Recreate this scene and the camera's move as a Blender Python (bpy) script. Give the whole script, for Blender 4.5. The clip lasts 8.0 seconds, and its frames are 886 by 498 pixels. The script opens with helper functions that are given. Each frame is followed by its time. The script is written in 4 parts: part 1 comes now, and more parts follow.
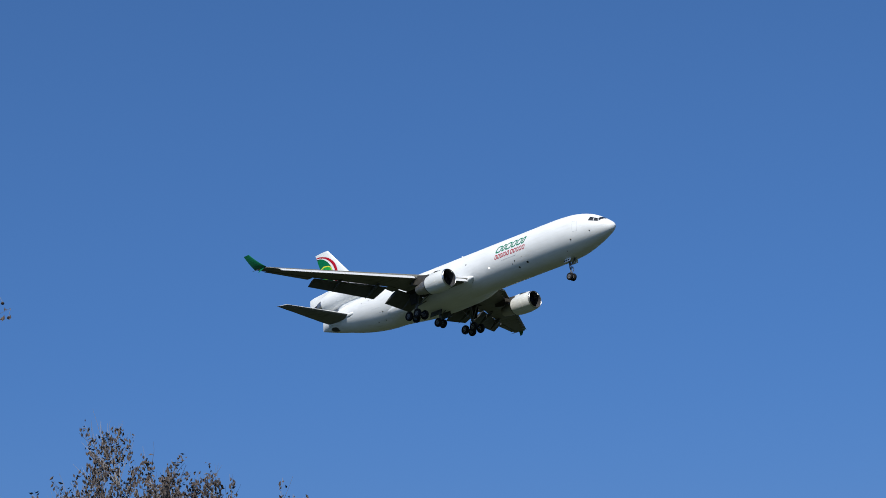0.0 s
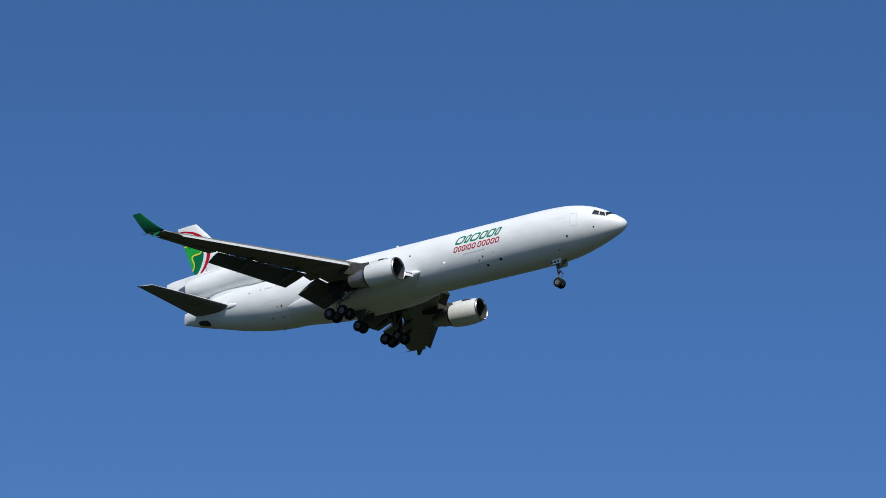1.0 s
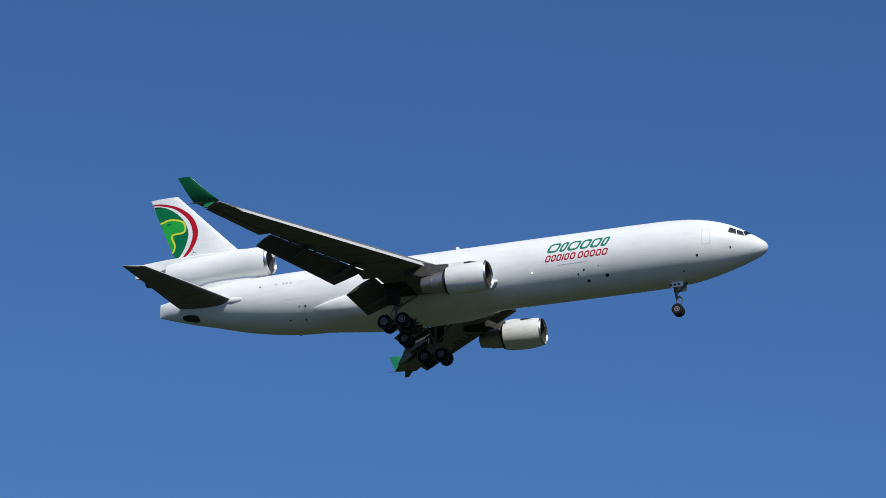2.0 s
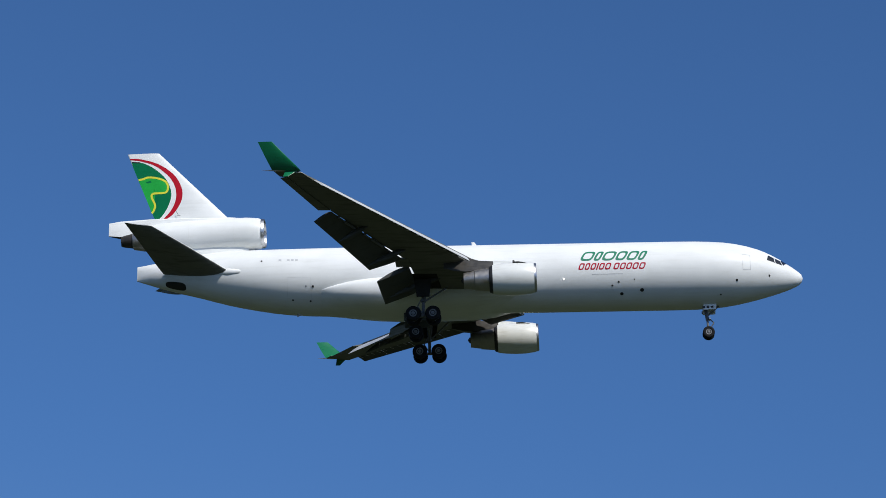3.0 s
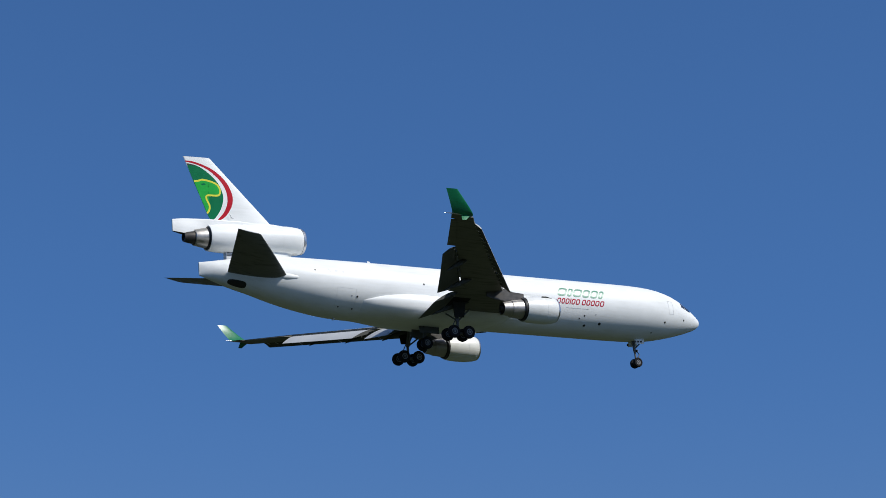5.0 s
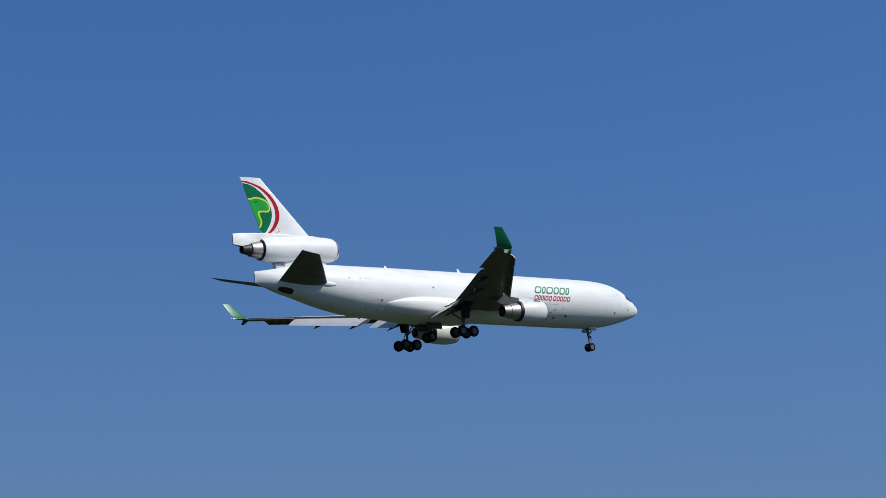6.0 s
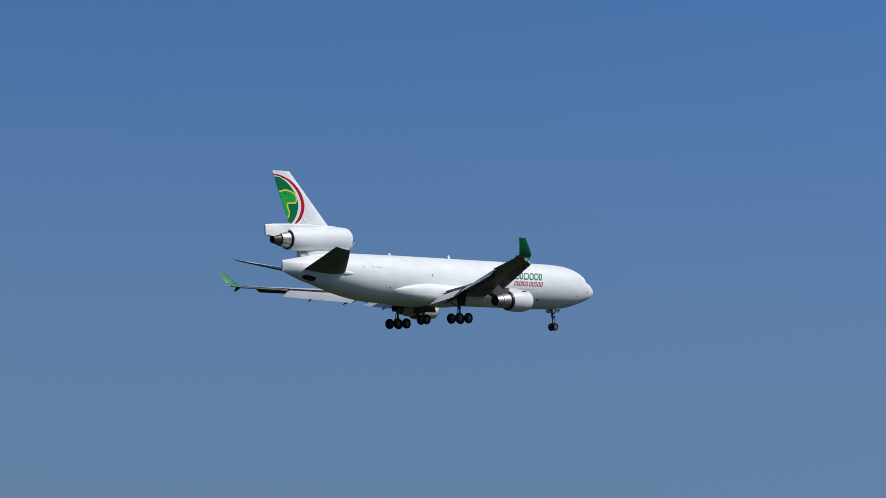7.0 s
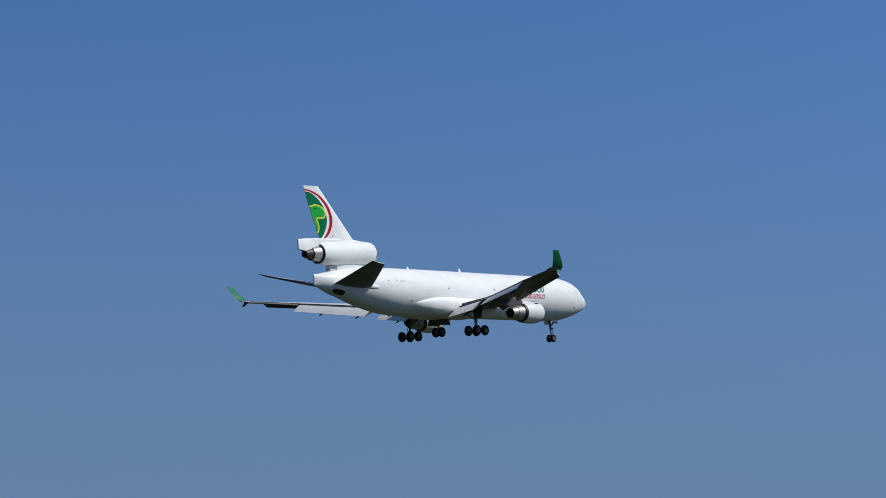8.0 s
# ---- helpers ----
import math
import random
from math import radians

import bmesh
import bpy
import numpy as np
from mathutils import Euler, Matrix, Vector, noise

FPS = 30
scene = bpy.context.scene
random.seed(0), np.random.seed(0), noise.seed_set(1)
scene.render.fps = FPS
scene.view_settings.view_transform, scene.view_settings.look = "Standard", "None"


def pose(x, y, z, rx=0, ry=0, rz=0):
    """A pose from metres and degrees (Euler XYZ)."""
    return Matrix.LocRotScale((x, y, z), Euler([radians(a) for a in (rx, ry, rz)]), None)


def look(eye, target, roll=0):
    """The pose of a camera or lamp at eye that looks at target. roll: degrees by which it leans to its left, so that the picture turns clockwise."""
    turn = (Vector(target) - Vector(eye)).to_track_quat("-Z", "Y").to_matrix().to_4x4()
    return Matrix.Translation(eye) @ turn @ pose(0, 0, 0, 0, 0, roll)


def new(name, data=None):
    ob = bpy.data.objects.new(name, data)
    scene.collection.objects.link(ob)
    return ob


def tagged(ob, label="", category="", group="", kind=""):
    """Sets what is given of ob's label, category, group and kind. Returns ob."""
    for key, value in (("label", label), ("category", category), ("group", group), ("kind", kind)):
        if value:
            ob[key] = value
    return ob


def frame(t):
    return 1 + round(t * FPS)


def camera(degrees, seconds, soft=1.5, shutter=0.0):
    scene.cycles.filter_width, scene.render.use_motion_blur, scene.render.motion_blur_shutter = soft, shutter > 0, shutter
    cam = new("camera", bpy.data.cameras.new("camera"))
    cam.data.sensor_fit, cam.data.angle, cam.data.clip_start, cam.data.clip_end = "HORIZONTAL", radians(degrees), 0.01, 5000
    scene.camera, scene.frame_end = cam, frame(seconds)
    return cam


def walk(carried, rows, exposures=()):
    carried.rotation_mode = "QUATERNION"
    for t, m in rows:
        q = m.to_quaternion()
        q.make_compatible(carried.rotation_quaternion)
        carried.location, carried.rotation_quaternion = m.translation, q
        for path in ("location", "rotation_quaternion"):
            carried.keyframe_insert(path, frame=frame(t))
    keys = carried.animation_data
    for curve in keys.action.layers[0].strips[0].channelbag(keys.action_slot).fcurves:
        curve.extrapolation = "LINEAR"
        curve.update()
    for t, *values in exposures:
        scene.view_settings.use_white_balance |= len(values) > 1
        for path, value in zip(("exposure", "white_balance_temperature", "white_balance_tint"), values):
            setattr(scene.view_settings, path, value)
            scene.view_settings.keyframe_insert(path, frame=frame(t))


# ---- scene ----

# ---------------------------------------------------------------- camera
cam = camera(19.0, 8.0, soft=0.85)
walk(cam, [
    (0, pose(0, 0, 1.7, 106.909, 1.452, 46.816)),
    (0.5, pose(0, 0, 1.7, 107.453, 0.610, 39.057)),
    (1, pose(0, 0, 1.7, 108.349, -0.587, 33.234)),
    (1.5, pose(0, 0, 1.7, 109.288, -0.729, 26.481)),
    (1.7, pose(0, 0, 1.7, 109.170, -1.070, 23.847)),
    (2.8, pose(0, 0, 1.7, 109.222, -2.353, 5.340)),
    (3, pose(0, 0, 1.7, 109.085, -2.614, 2.579)),
    (3.5, pose(0, 0, 1.7, 108.709, -2.466, -5.595)),
    (4, pose(0, 0, 1.7, 109.244, -1.791, -14.307)),
    (4.5, pose(0, 0, 1.7, 108.513, -0.441, -23.088)),
    (5, pose(0, 0, 1.7, 106.656, 0.590, -28.577)),
    (5.2, pose(0, 0, 1.7, 105.627, 0.735, -30.525)),
    (6.3, pose(0, 0, 1.7, 99.515, 1.013, -41.979)),
    (6.5, pose(0, 0, 1.7, 98.491, 0.389, -43.796)),
    (7, pose(0, 0, 1.7, 96.577, -0.579, -47.567)),
    (7.2, pose(0, 0, 1.7, 96.153, -0.253, -48.634)),
    (7.5, pose(0, 0, 1.7, 95.886, 0.234, -50.532)),
    (7.7, pose(0, 0, 1.7, 96.164, 0.316, -51.502)),
    (8, pose(0, 0, 1.7, 96.971, 0.614, -53.123)),
], [(0, 0.14), (0.5, -0.02), (1.5, -0.07), (3, 0.0), (4, 0.02), (4.5, 0.05), (5, 0.04), (6.4, -0.12), (7, -0.17), (8, -0.13)])

# the aircraft's way: seconds, and its nose datum in metres
FLIGHT = [
    (0, -223.75, 244.60, 105.76),
    (0.5, -172.24, 240.90, 98.52),
    (1, -127.35, 227.80, 91.95),
    (1.5, -77.62, 210.51, 83.21),
    (1.7, -65.82, 212.33, 81.42),
    (2.8, 8.03, 220.13, 76.77),
    (3, 18.28, 220.05, 76.90),
    (3.5, 52.11, 222.89, 77.18),
    (4, 87.54, 224.44, 79.89),
    (4.5, 122.64, 225.72, 79.95),
    (5, 156.87, 228.66, 76.28),
    (5.2, 170.86, 230.41, 73.46),
    (6.3, 247.92, 240.43, 52.29),
    (6.5, 261.86, 240.55, 48.05),
    (7, 277.89, 227.05, 38.04),
    (7.2, 269.92, 209.95, 34.31),
    (7.5, 276.41, 202.24, 33.75),
    (7.7, 286.74, 201.35, 35.04),
    (8, 303.48, 202.75, 39.14),
]
ATTITUDE = (-0.679, -3.323, 0.0)

# ---------------------------------------------------------------- sky and sun
SUN = Vector((0.36, -0.58, 0.73)).normalized()
world = bpy.data.worlds.new("sky")
scene.world = world
world.use_nodes = True
wn = world.node_tree.nodes
sky = wn.new("ShaderNodeTexSky")
sky.sky_type = "NISHITA"
sky.sun_disc = False
sky.sun_elevation = math.asin(SUN.z)
sky.sun_rotation = math.atan2(SUN.x, SUN.y)
sky.altitude = 1500
sky.air_density, sky.dust_density, sky.ozone_density = 1.0, 0.3, 3.0
wl = world.node_tree.links
sky_at = wn.new("ShaderNodeTexCoord")
# clear dry air: the pale low sky is kept thin, the zenith stays deep
height = wn.new("ShaderNodeSeparateXYZ")
wl.new(sky_at.outputs["Generated"], height.inputs[0])
curve = wn.new("ShaderNodeMath")
curve.operation = "MULTIPLY_ADD"
curve.inputs[1].default_value, curve.inputs[2].default_value = 0.45, 0.25
wl.new(height.outputs["Z"], curve.inputs[0])
lift = wn.new("ShaderNodeMath")
lift.operation = "MULTIPLY_ADD"
lift.inputs[2].default_value = 0.30
wl.new(height.outputs["Z"], lift.inputs[0])
wl.new(curve.outputs[0], lift.inputs[1])
sky_lift = wn.new("ShaderNodeCombineXYZ")
wl.new(height.outputs["X"], sky_lift.inputs["X"])
wl.new(height.outputs["Y"], sky_lift.inputs["Y"])
wl.new(lift.outputs[0], sky_lift.inputs["Z"])
wl.new(sky_lift.outputs[0], sky.inputs["Vector"])
deep = wn.new("ShaderNodeGamma")
deep.inputs[1].default_value = 1.6
wl.new(sky.outputs[0], deep.inputs[0])
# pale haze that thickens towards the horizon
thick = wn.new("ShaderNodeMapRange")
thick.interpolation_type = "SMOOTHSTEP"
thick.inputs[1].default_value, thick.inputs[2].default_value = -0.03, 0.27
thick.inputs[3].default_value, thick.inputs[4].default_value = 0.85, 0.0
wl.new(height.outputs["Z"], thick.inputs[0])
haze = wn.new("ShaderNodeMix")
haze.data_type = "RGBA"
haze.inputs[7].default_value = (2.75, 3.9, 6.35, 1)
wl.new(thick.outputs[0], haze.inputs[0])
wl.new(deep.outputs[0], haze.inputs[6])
air = wn.new("ShaderNodeMix")
air.data_type, air.blend_type = "RGBA", "MULTIPLY"
air.inputs[0].default_value = 1.0
air.inputs[7].default_value = (0.89, 1.0, 0.92, 1)
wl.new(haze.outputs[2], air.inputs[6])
# whitish bright sky round the sun
toward = wn.new("ShaderNodeVectorMath")
toward.operation = "DOT_PRODUCT"
toward.inputs[1].default_value = SUN
wl.new(sky_at.outputs["Generated"], toward.inputs[0])
near_sun = wn.new("ShaderNodeMapRange")
near_sun.interpolation_type = "SMOOTHSTEP"
near_sun.inputs[1].default_value, near_sun.inputs[2].default_value = 0.35, 1.0
near_sun.inputs[3].default_value, near_sun.inputs[4].default_value = 0.0, 0.5
wl.new(toward.outputs["Value"], near_sun.inputs[0])
aureole = wn.new("ShaderNodeMix")
aureole.data_type = "RGBA"
aureole.inputs[7].default_value = (7.2, 7.7, 8.1, 1)
wl.new(near_sun.outputs[0], aureole.inputs[0])
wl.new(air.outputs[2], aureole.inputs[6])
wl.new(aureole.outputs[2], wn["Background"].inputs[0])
wn["Background"].inputs[1].default_value = 0.065
sun = new("sun", bpy.data.lights.new("sun", "SUN"))
sun.data.energy, sun.data.angle, sun.data.color = 3.95, radians(0.53), (1.0, 0.97, 0.92)
sun.matrix_world = look((0, 0, 0), -SUN)
scene.view_settings.exposure = 0.0


# ---------------------------------------------------------------- materials
def material(name, base, rough=0.5, metal=0.0, coat=0.0, vary=0.06, scale=1.5, stretch=(1, 1, 1), bump=0.0, dirt=None, dirt_amount=0.0, spec=0.5):
    """A painted, metal or natural surface with variation at two scales and fine relief."""
    m = bpy.data.materials.new(name)
    m.use_nodes = True
    n, l = m.node_tree.nodes, m.node_tree.links
    b = n["Principled BSDF"]
    b.inputs["Roughness"].default_value, b.inputs["Metallic"].default_value = rough, metal
    b.inputs["Coat Weight"].default_value, b.inputs["Coat Roughness"].default_value = coat, 0.3
    b.inputs["Specular IOR Level"].default_value = spec
    co = n.new("ShaderNodeTexCoord")
    mp = n.new("ShaderNodeMapping")
    mp.inputs["Scale"].default_value = stretch
    l.new(co.outputs["Object"], mp.inputs["Vector"])
    big, fine = n.new("ShaderNodeTexNoise"), n.new("ShaderNodeTexNoise")
    big.inputs["Scale"].default_value, big.inputs["Detail"].default_value = scale, 6
    fine.inputs["Scale"].default_value, fine.inputs["Detail"].default_value = scale * 14, 4
    l.new(mp.outputs[0], big.inputs["Vector"]), l.new(mp.outputs[0], fine.inputs["Vector"])
    add = n.new("ShaderNodeMath")
    add.operation = "MULTIPLY_ADD"
    add.inputs[1].default_value = 0.4
    l.new(fine.outputs[0], add.inputs[0]), l.new(big.outputs[0], add.inputs[2])
    ramp = n.new("ShaderNodeMapRange")
    ramp.inputs[1].default_value, ramp.inputs[2].default_value = 0.45, 0.95
    ramp.inputs[3].default_value, ramp.inputs[4].default_value = 1 - vary, 1 + vary
    l.new(add.outputs[0], ramp.inputs[0])
    mul = n.new("ShaderNodeMix")
    mul.data_type, mul.blend_type = "RGBA", "MULTIPLY"
    mul.inputs[0].default_value = 1.0
    mul.inputs[6].default_value = (*base, 1)
    l.new(ramp.outputs[0], mul.inputs[7])
    out = mul.outputs[2]
    if dirt:
        streak = n.new("ShaderNodeTexNoise")
        streak.inputs["Scale"].default_value, streak.inputs["Detail"].default_value = scale * 2.2, 8
        sm = n.new("ShaderNodeMapping")
        sm.inputs["Scale"].default_value = (stretch[0] * 0.25, stretch[1] * 2.0, stretch[2] * 2.0)
        l.new(co.outputs["Object"], sm.inputs["Vector"]), l.new(sm.outputs[0], streak.inputs["Vector"])
        sr = n.new("ShaderNodeMapRange")
        sr.inputs[1].default_value, sr.inputs[2].default_value = 0.52, 0.8
        sr.inputs[3].default_value, sr.inputs[4].default_value = 0.0, dirt_amount
        l.new(streak.outputs[0], sr.inputs[0])
        mix = n.new("ShaderNodeMix")
        mix.data_type = "RGBA"
        mix.inputs[7].default_value = (*dirt, 1)
        l.new(sr.outputs[0], mix.inputs[0]), l.new(out, mix.inputs[6])
        out = mix.outputs[2]
    l.new(out, b.inputs["Base Color"])
    rr = n.new("ShaderNodeMapRange")
    rr.inputs[1].default_value, rr.inputs[2].default_value = 0.3, 0.8
    rr.inputs[3].default_value, rr.inputs[4].default_value = rough * 0.8, min(1, rough * 1.25)
    l.new(big.outputs[0], rr.inputs[0]), l.new(rr.outputs[0], b.inputs["Roughness"])
    if bump:
        bp = n.new("ShaderNodeBump")
        bp.inputs["Strength"].default_value, bp.inputs["Distance"].default_value = 1.0, bump
        l.new(add.outputs[0], bp.inputs["Height"]), l.new(bp.outputs[0], b.inputs["Normal"])
    return m


WHITE = material("white_paint", (0.755, 0.77, 0.758), 0.5, coat=0.06, vary=0.05, scale=0.7, stretch=(0.7, 1, 1), dirt=(0.45, 0.45, 0.40), dirt_amount=0.24, spec=0.22)
NACELLE = material("nacelle_paint", (0.73, 0.745, 0.72), 0.36, coat=0.3, vary=0.04, scale=1.4, dirt=(0.42, 0.39, 0.33), dirt_amount=0.35)
# darker than the real grey: shade under the wings is in this colour
WINGGREY = material("wing_shaded_grey", (0.165, 0.165, 0.145), 0.6, vary=0.16, scale=0.6, spec=0.15, dirt=(0.06, 0.056, 0.046), dirt_amount=0.8)
WINGTOP = material("wing_upper_pale", (0.55, 0.56, 0.56), 0.42, vary=0.06, scale=0.6)
# dark enough to hold the shade under flaps and slats
FLAPGREY = material("flap_dark_grey", (0.075, 0.078, 0.072), 0.5, vary=0.14, scale=1.2, spec=0.25, dirt=(0.03, 0.03, 0.027), dirt_amount=0.6)
# near black, for the shade round the main gear and its well
GEAR_SHADE = material("gear_shade_dark", (0.03, 0.03, 0.028), 0.8, vary=0.3, scale=2, spec=0.1)
GREEN = material("winglet_green_paint", (0.004, 0.15, 0.062), 0.33, vary=0.06, scale=1.5, spec=0.5)
LOGO_GREEN = material("tail_green_paint", (0.002, 0.15, 0.058), 0.5, vary=0.05, spec=0.08)
LOGO_LIME = material("tail_lime_paint", (0.018, 0.36, 0.055), 0.5, vary=0.14, scale=0.8, spec=0.08)
LOGO_YELLOW = material("tail_yellow_paint", (0.68, 0.66, 0.05), 0.5, vary=0.04, spec=0.25)
LOGO_RED = material("tail_red_paint", (0.42, 0.008, 0.022), 0.5, vary=0.04, spec=0.1)
TEXT_GREEN = material("lettering_green", (0.008, 0.19, 0.10), 0.34, coat=0.4, vary=0.03, spec=0.4)
TEXT_RED = material("lettering_red", (0.42, 0.008, 0.03), 0.45, vary=0.03, spec=0.25)
GREY_MARK = material("grey_marking", (0.50, 0.51, 0.52), 0.4, vary=0.03)
SEAM = material("panel_seam", (0.61, 0.62, 0.61), 0.5, vary=0.05)
STEEL = material("bare_aluminium", (0.55, 0.55, 0.56), 0.32, metal=1.0, vary=0.06, scale=3)
TITAN = material("hot_nozzle_metal", (0.40, 0.38, 0.355), 0.44, metal=0.9, vary=0.15, scale=3)
BURNT = material("burnt_metal", (0.05, 0.045, 0.04), 0.5, metal=0.5, vary=0.2, scale=3)
BLACK = material("black_seal", (0.012, 0.012, 0.013), 0.5, vary=0.2, scale=3)
GLASS = material("cockpit_glass", (0.008, 0.009, 0.011), 0.06, coat=1.0, vary=0.1, scale=3)
RUBBER = material("tyre_rubber", (0.014, 0.014, 0.015), 0.85, vary=0.25, scale=6, spec=0.12)
HUB = material("wheel_hub_grey", (0.17, 0.175, 0.185), 0.55, vary=0.2, scale=8, spec=0.25)
STRUT = material("gear_strut_paint", (0.13, 0.134, 0.14), 0.5, vary=0.25, scale=5, spec=0.25)
# brown stains, with the wing's shadow darkened into the base colour
PYLON = material("stained_shaded_pylon", (0.065, 0.06, 0.053), 0.42, vary=0.3, scale=2.0, dirt=(0.03, 0.024, 0.018), dirt_amount=0.9)
FANDARK = material("fan_blades", (0.02, 0.02, 0.022), 0.5, spec=0.2, vary=0.2, scale=6)
DUCT = material("inlet_duct_lining", (0.06, 0.06, 0.064), 0.5, vary=0.1, scale=4, spec=0.3)
GRASS = material("grass_ground", (0.037, 0.046, 0.027), 0.95, vary=0.35, scale=0.05, bump=0.02, spec=0.0)
BARK = material("tree_bark", (0.27, 0.245, 0.215), 0.9, vary=0.3, scale=6, bump=0.01)
LEAF = material("dry_leaf", (0.088, 0.068, 0.058), 0.85, vary=0.65, scale=1.2)
FRUIT = material("seed_ball", (0.025, 0.018, 0.016), 0.9, vary=0.3, scale=20)


def lamp_material():
    m = bpy.data.materials.new("lit_lamp_lens")
    m.use_nodes = True
    b = m.node_tree.nodes["Principled BSDF"]
    b.inputs["Emission Color"].default_value = (1, 0.97, 0.9, 1)
    b.inputs["Emission Strength"].default_value = 5.0
    return m


LAMP = lamp_material()


# ---------------------------------------------------------------- mesh tools
def part(name, bm, mat, parent=None, label="", smooth=True):
    """Links a bmesh as one mesh object under a thing or under a part."""
    bmesh.ops.recalc_face_normals(bm, faces=bm.faces)
    me = bpy.data.meshes.new(name)
    bm.to_mesh(me)
    bm.free()
    for mt in (mat if isinstance(mat, (list, tuple)) else (mat,)):
        me.materials.append(mt)
    if smooth:
        me.polygons.foreach_set("use_smooth", [True] * len(me.polygons))
        me.set_sharp_from_angle(angle=radians(38))
    ob = new(name, me)
    ob.parent = parent
    if label:
        ob["label"] = label
    return ob


def loft(rings, bm=None, caps=True, closed=True):
    """Skins rings of points that all have the same count."""
    bm = bm or bmesh.new()
    vs = [[bm.verts.new(p) for p in r] for r in rings]
    n = len(vs[0])
    for a, b in zip(vs, vs[1:]):
        for i in range(n if closed else n - 1):
            j = (i + 1) % n
            bm.faces.new((a[i], a[j], b[j], b[i]))
    if caps:
        bm.faces.new(vs[0][::-1])
        bm.faces.new(vs[-1])
    return bm


def tube(bm, p, q, r, s=None, seg=12):
    """A tapered rod from p to q."""
    p, q = Vector(p), Vector(q)
    s = r if s is None else s
    w = (q - p).normalized()
    a = w.orthogonal().normalized()
    b = w.cross(a)
    ring = lambda c, k: [c + (a * math.cos(t) + b * math.sin(t)) * k for t in (2 * math.pi * i / seg for i in range(seg))]
    return loft([ring(p, r), ring(q, s)], bm)


def turned(bm, centre, axis, profile, seg=32, caps=True):
    """A body of revolution: profile of (distance along axis, radius)."""
    c, w = Vector(centre), Vector(axis).normalized()
    a = Vector((0, 0, 1)) if abs(w.z) < 0.9 else Vector((1, 0, 0))
    a = (a - w * a.dot(w)).normalized()
    b = w.cross(a)
    rings = [[c + w * d + (a * math.cos(t) + b * math.sin(t)) * max(r, 0.001) for t in (2 * math.pi * i / seg for i in range(seg))] for d, r in profile]
    return loft(rings, bm, caps)


def slab(bm, corners, thick):
    """A plate with those corners, thick metres deep along its normal."""
    c = [Vector(p) for p in corners]
    n = (c[1] - c[0]).cross(c[2] - c[0]).normalized() * thick
    return loft([c, [p + n for p in c]], bm)


def spline(xs, ys, x):
    """Smooth monotone-ish interpolation through (xs, ys), xs falling or rising."""
    if xs[0] > xs[-1]:
        xs, ys = xs[::-1], ys[::-1]
    if x <= xs[0]:
        return ys[0]
    if x >= xs[-1]:
        return ys[-1]
    i = max(k for k in range(len(xs) - 1) if xs[k] <= x)
    d = [(ys[k + 1] - ys[k]) / (xs[k + 1] - xs[k]) for k in range(len(xs) - 1)]
    slope = lambda k: d[0] if k == 0 else d[-1] if k == len(xs) - 1 else (0 if d[k - 1] * d[k] <= 0 else 2 * d[k - 1] * d[k] / (d[k - 1] + d[k]))
    h = xs[i + 1] - xs[i]
    t = (x - xs[i]) / h
    return (ys[i] * (1 + 2 * t) * (1 - t) ** 2 + slope(i) * h * t * (1 - t) ** 2 + ys[i + 1] * t * t * (3 - 2 * t) + slope(i + 1) * h * t * t * (t - 1))


def catmull(points, steps=8, closed=False):
    """A smooth line through points."""
    pts = [Vector(p) for p in points]
    n = len(pts)
    out = []
    for i in range(n if closed else n - 1):
        p = [pts[(i + k) % n] if closed else pts[min(max(i + k, 0), n - 1)] for k in (-1, 0, 1, 2)]
        for s in range(steps):
            t = s / steps
            out.append(0.5 * (2 * p[1] + (p[2] - p[0]) * t + (2 * p[0] - 5 * p[1] + 4 * p[2] - p[3]) * t * t + (3 * p[1] - p[0] - 3 * p[2] + p[3]) * t ** 3))
    if not closed:
        out.append(pts[-1])
    return out


# ---------------------------------------------------------------- ground
def ground():
    bm = bmesh.new()
    n = 48
    rad = [0, 6, 15, 30, 60, 120, 240, 480, 900, 1700, 3000, 4900]
    vs = [bm.verts.new((0, 0, 0))]
    prev = None
    for r in rad[1:]:
        ring = [bm.verts.new((r * math.cos(2 * math.pi * i / n), r * math.sin(2 * math.pi * i / n), 0.0)) for i in range(n)]
        for i in range(n):
            j = (i + 1) % n
            if prev:
                bm.faces.new((prev[i], ring[i], ring[j], prev[j]))
            else:
                bm.faces.new((vs[0], ring[i], ring[j]))
        prev = ring
    g = part("ground", bm, GRASS)
    tagged(g, "green and brown short grass field below the approach", "ground", kind="structure")


ground()

# ---------------------------------------------------------------- aircraft
# body axes: x forward from the nose, y to port, z up from the cabin's centre line
R_BODY = 3.01
FUS_X = (-0.2, -0.33, -0.72, -1.4, -2.36, -3.6, -5.05, -7, -9.5, -12, -42, -45, -48, -50.5, -53, -55.5, -57.3, -58.6)
FUS_TOP = (-0.45, -0.10, 0.25, 0.75, 1.38, 2.02, 2.5, 2.85, 2.99, 3.01, 3.01, 3.01, 3.0, 2.95, 2.78, 2.35, 2.05, 1.86)
FUS_BOT = (-0.45, -0.80, -1.12, -1.42, -1.75, -2.1, -2.45, -2.8, -2.98, -3.01, -3.01, -2.82, -2.35, -1.8, -1.1, -0.45, 0.1, 0.52)
FUS_HALF = (0.01, 0.34, 0.64, 1.02, 1.46, 1.95, 2.43, 2.84, 3.0, 3.01, 3.01, 2.97, 2.78, 2.45, 1.95, 1.35, 0.75, 0.10)


def droop(x):
    """The forward cabin leans down a little from the body axes."""
    return -0.009 * max(0.0, x + 40)


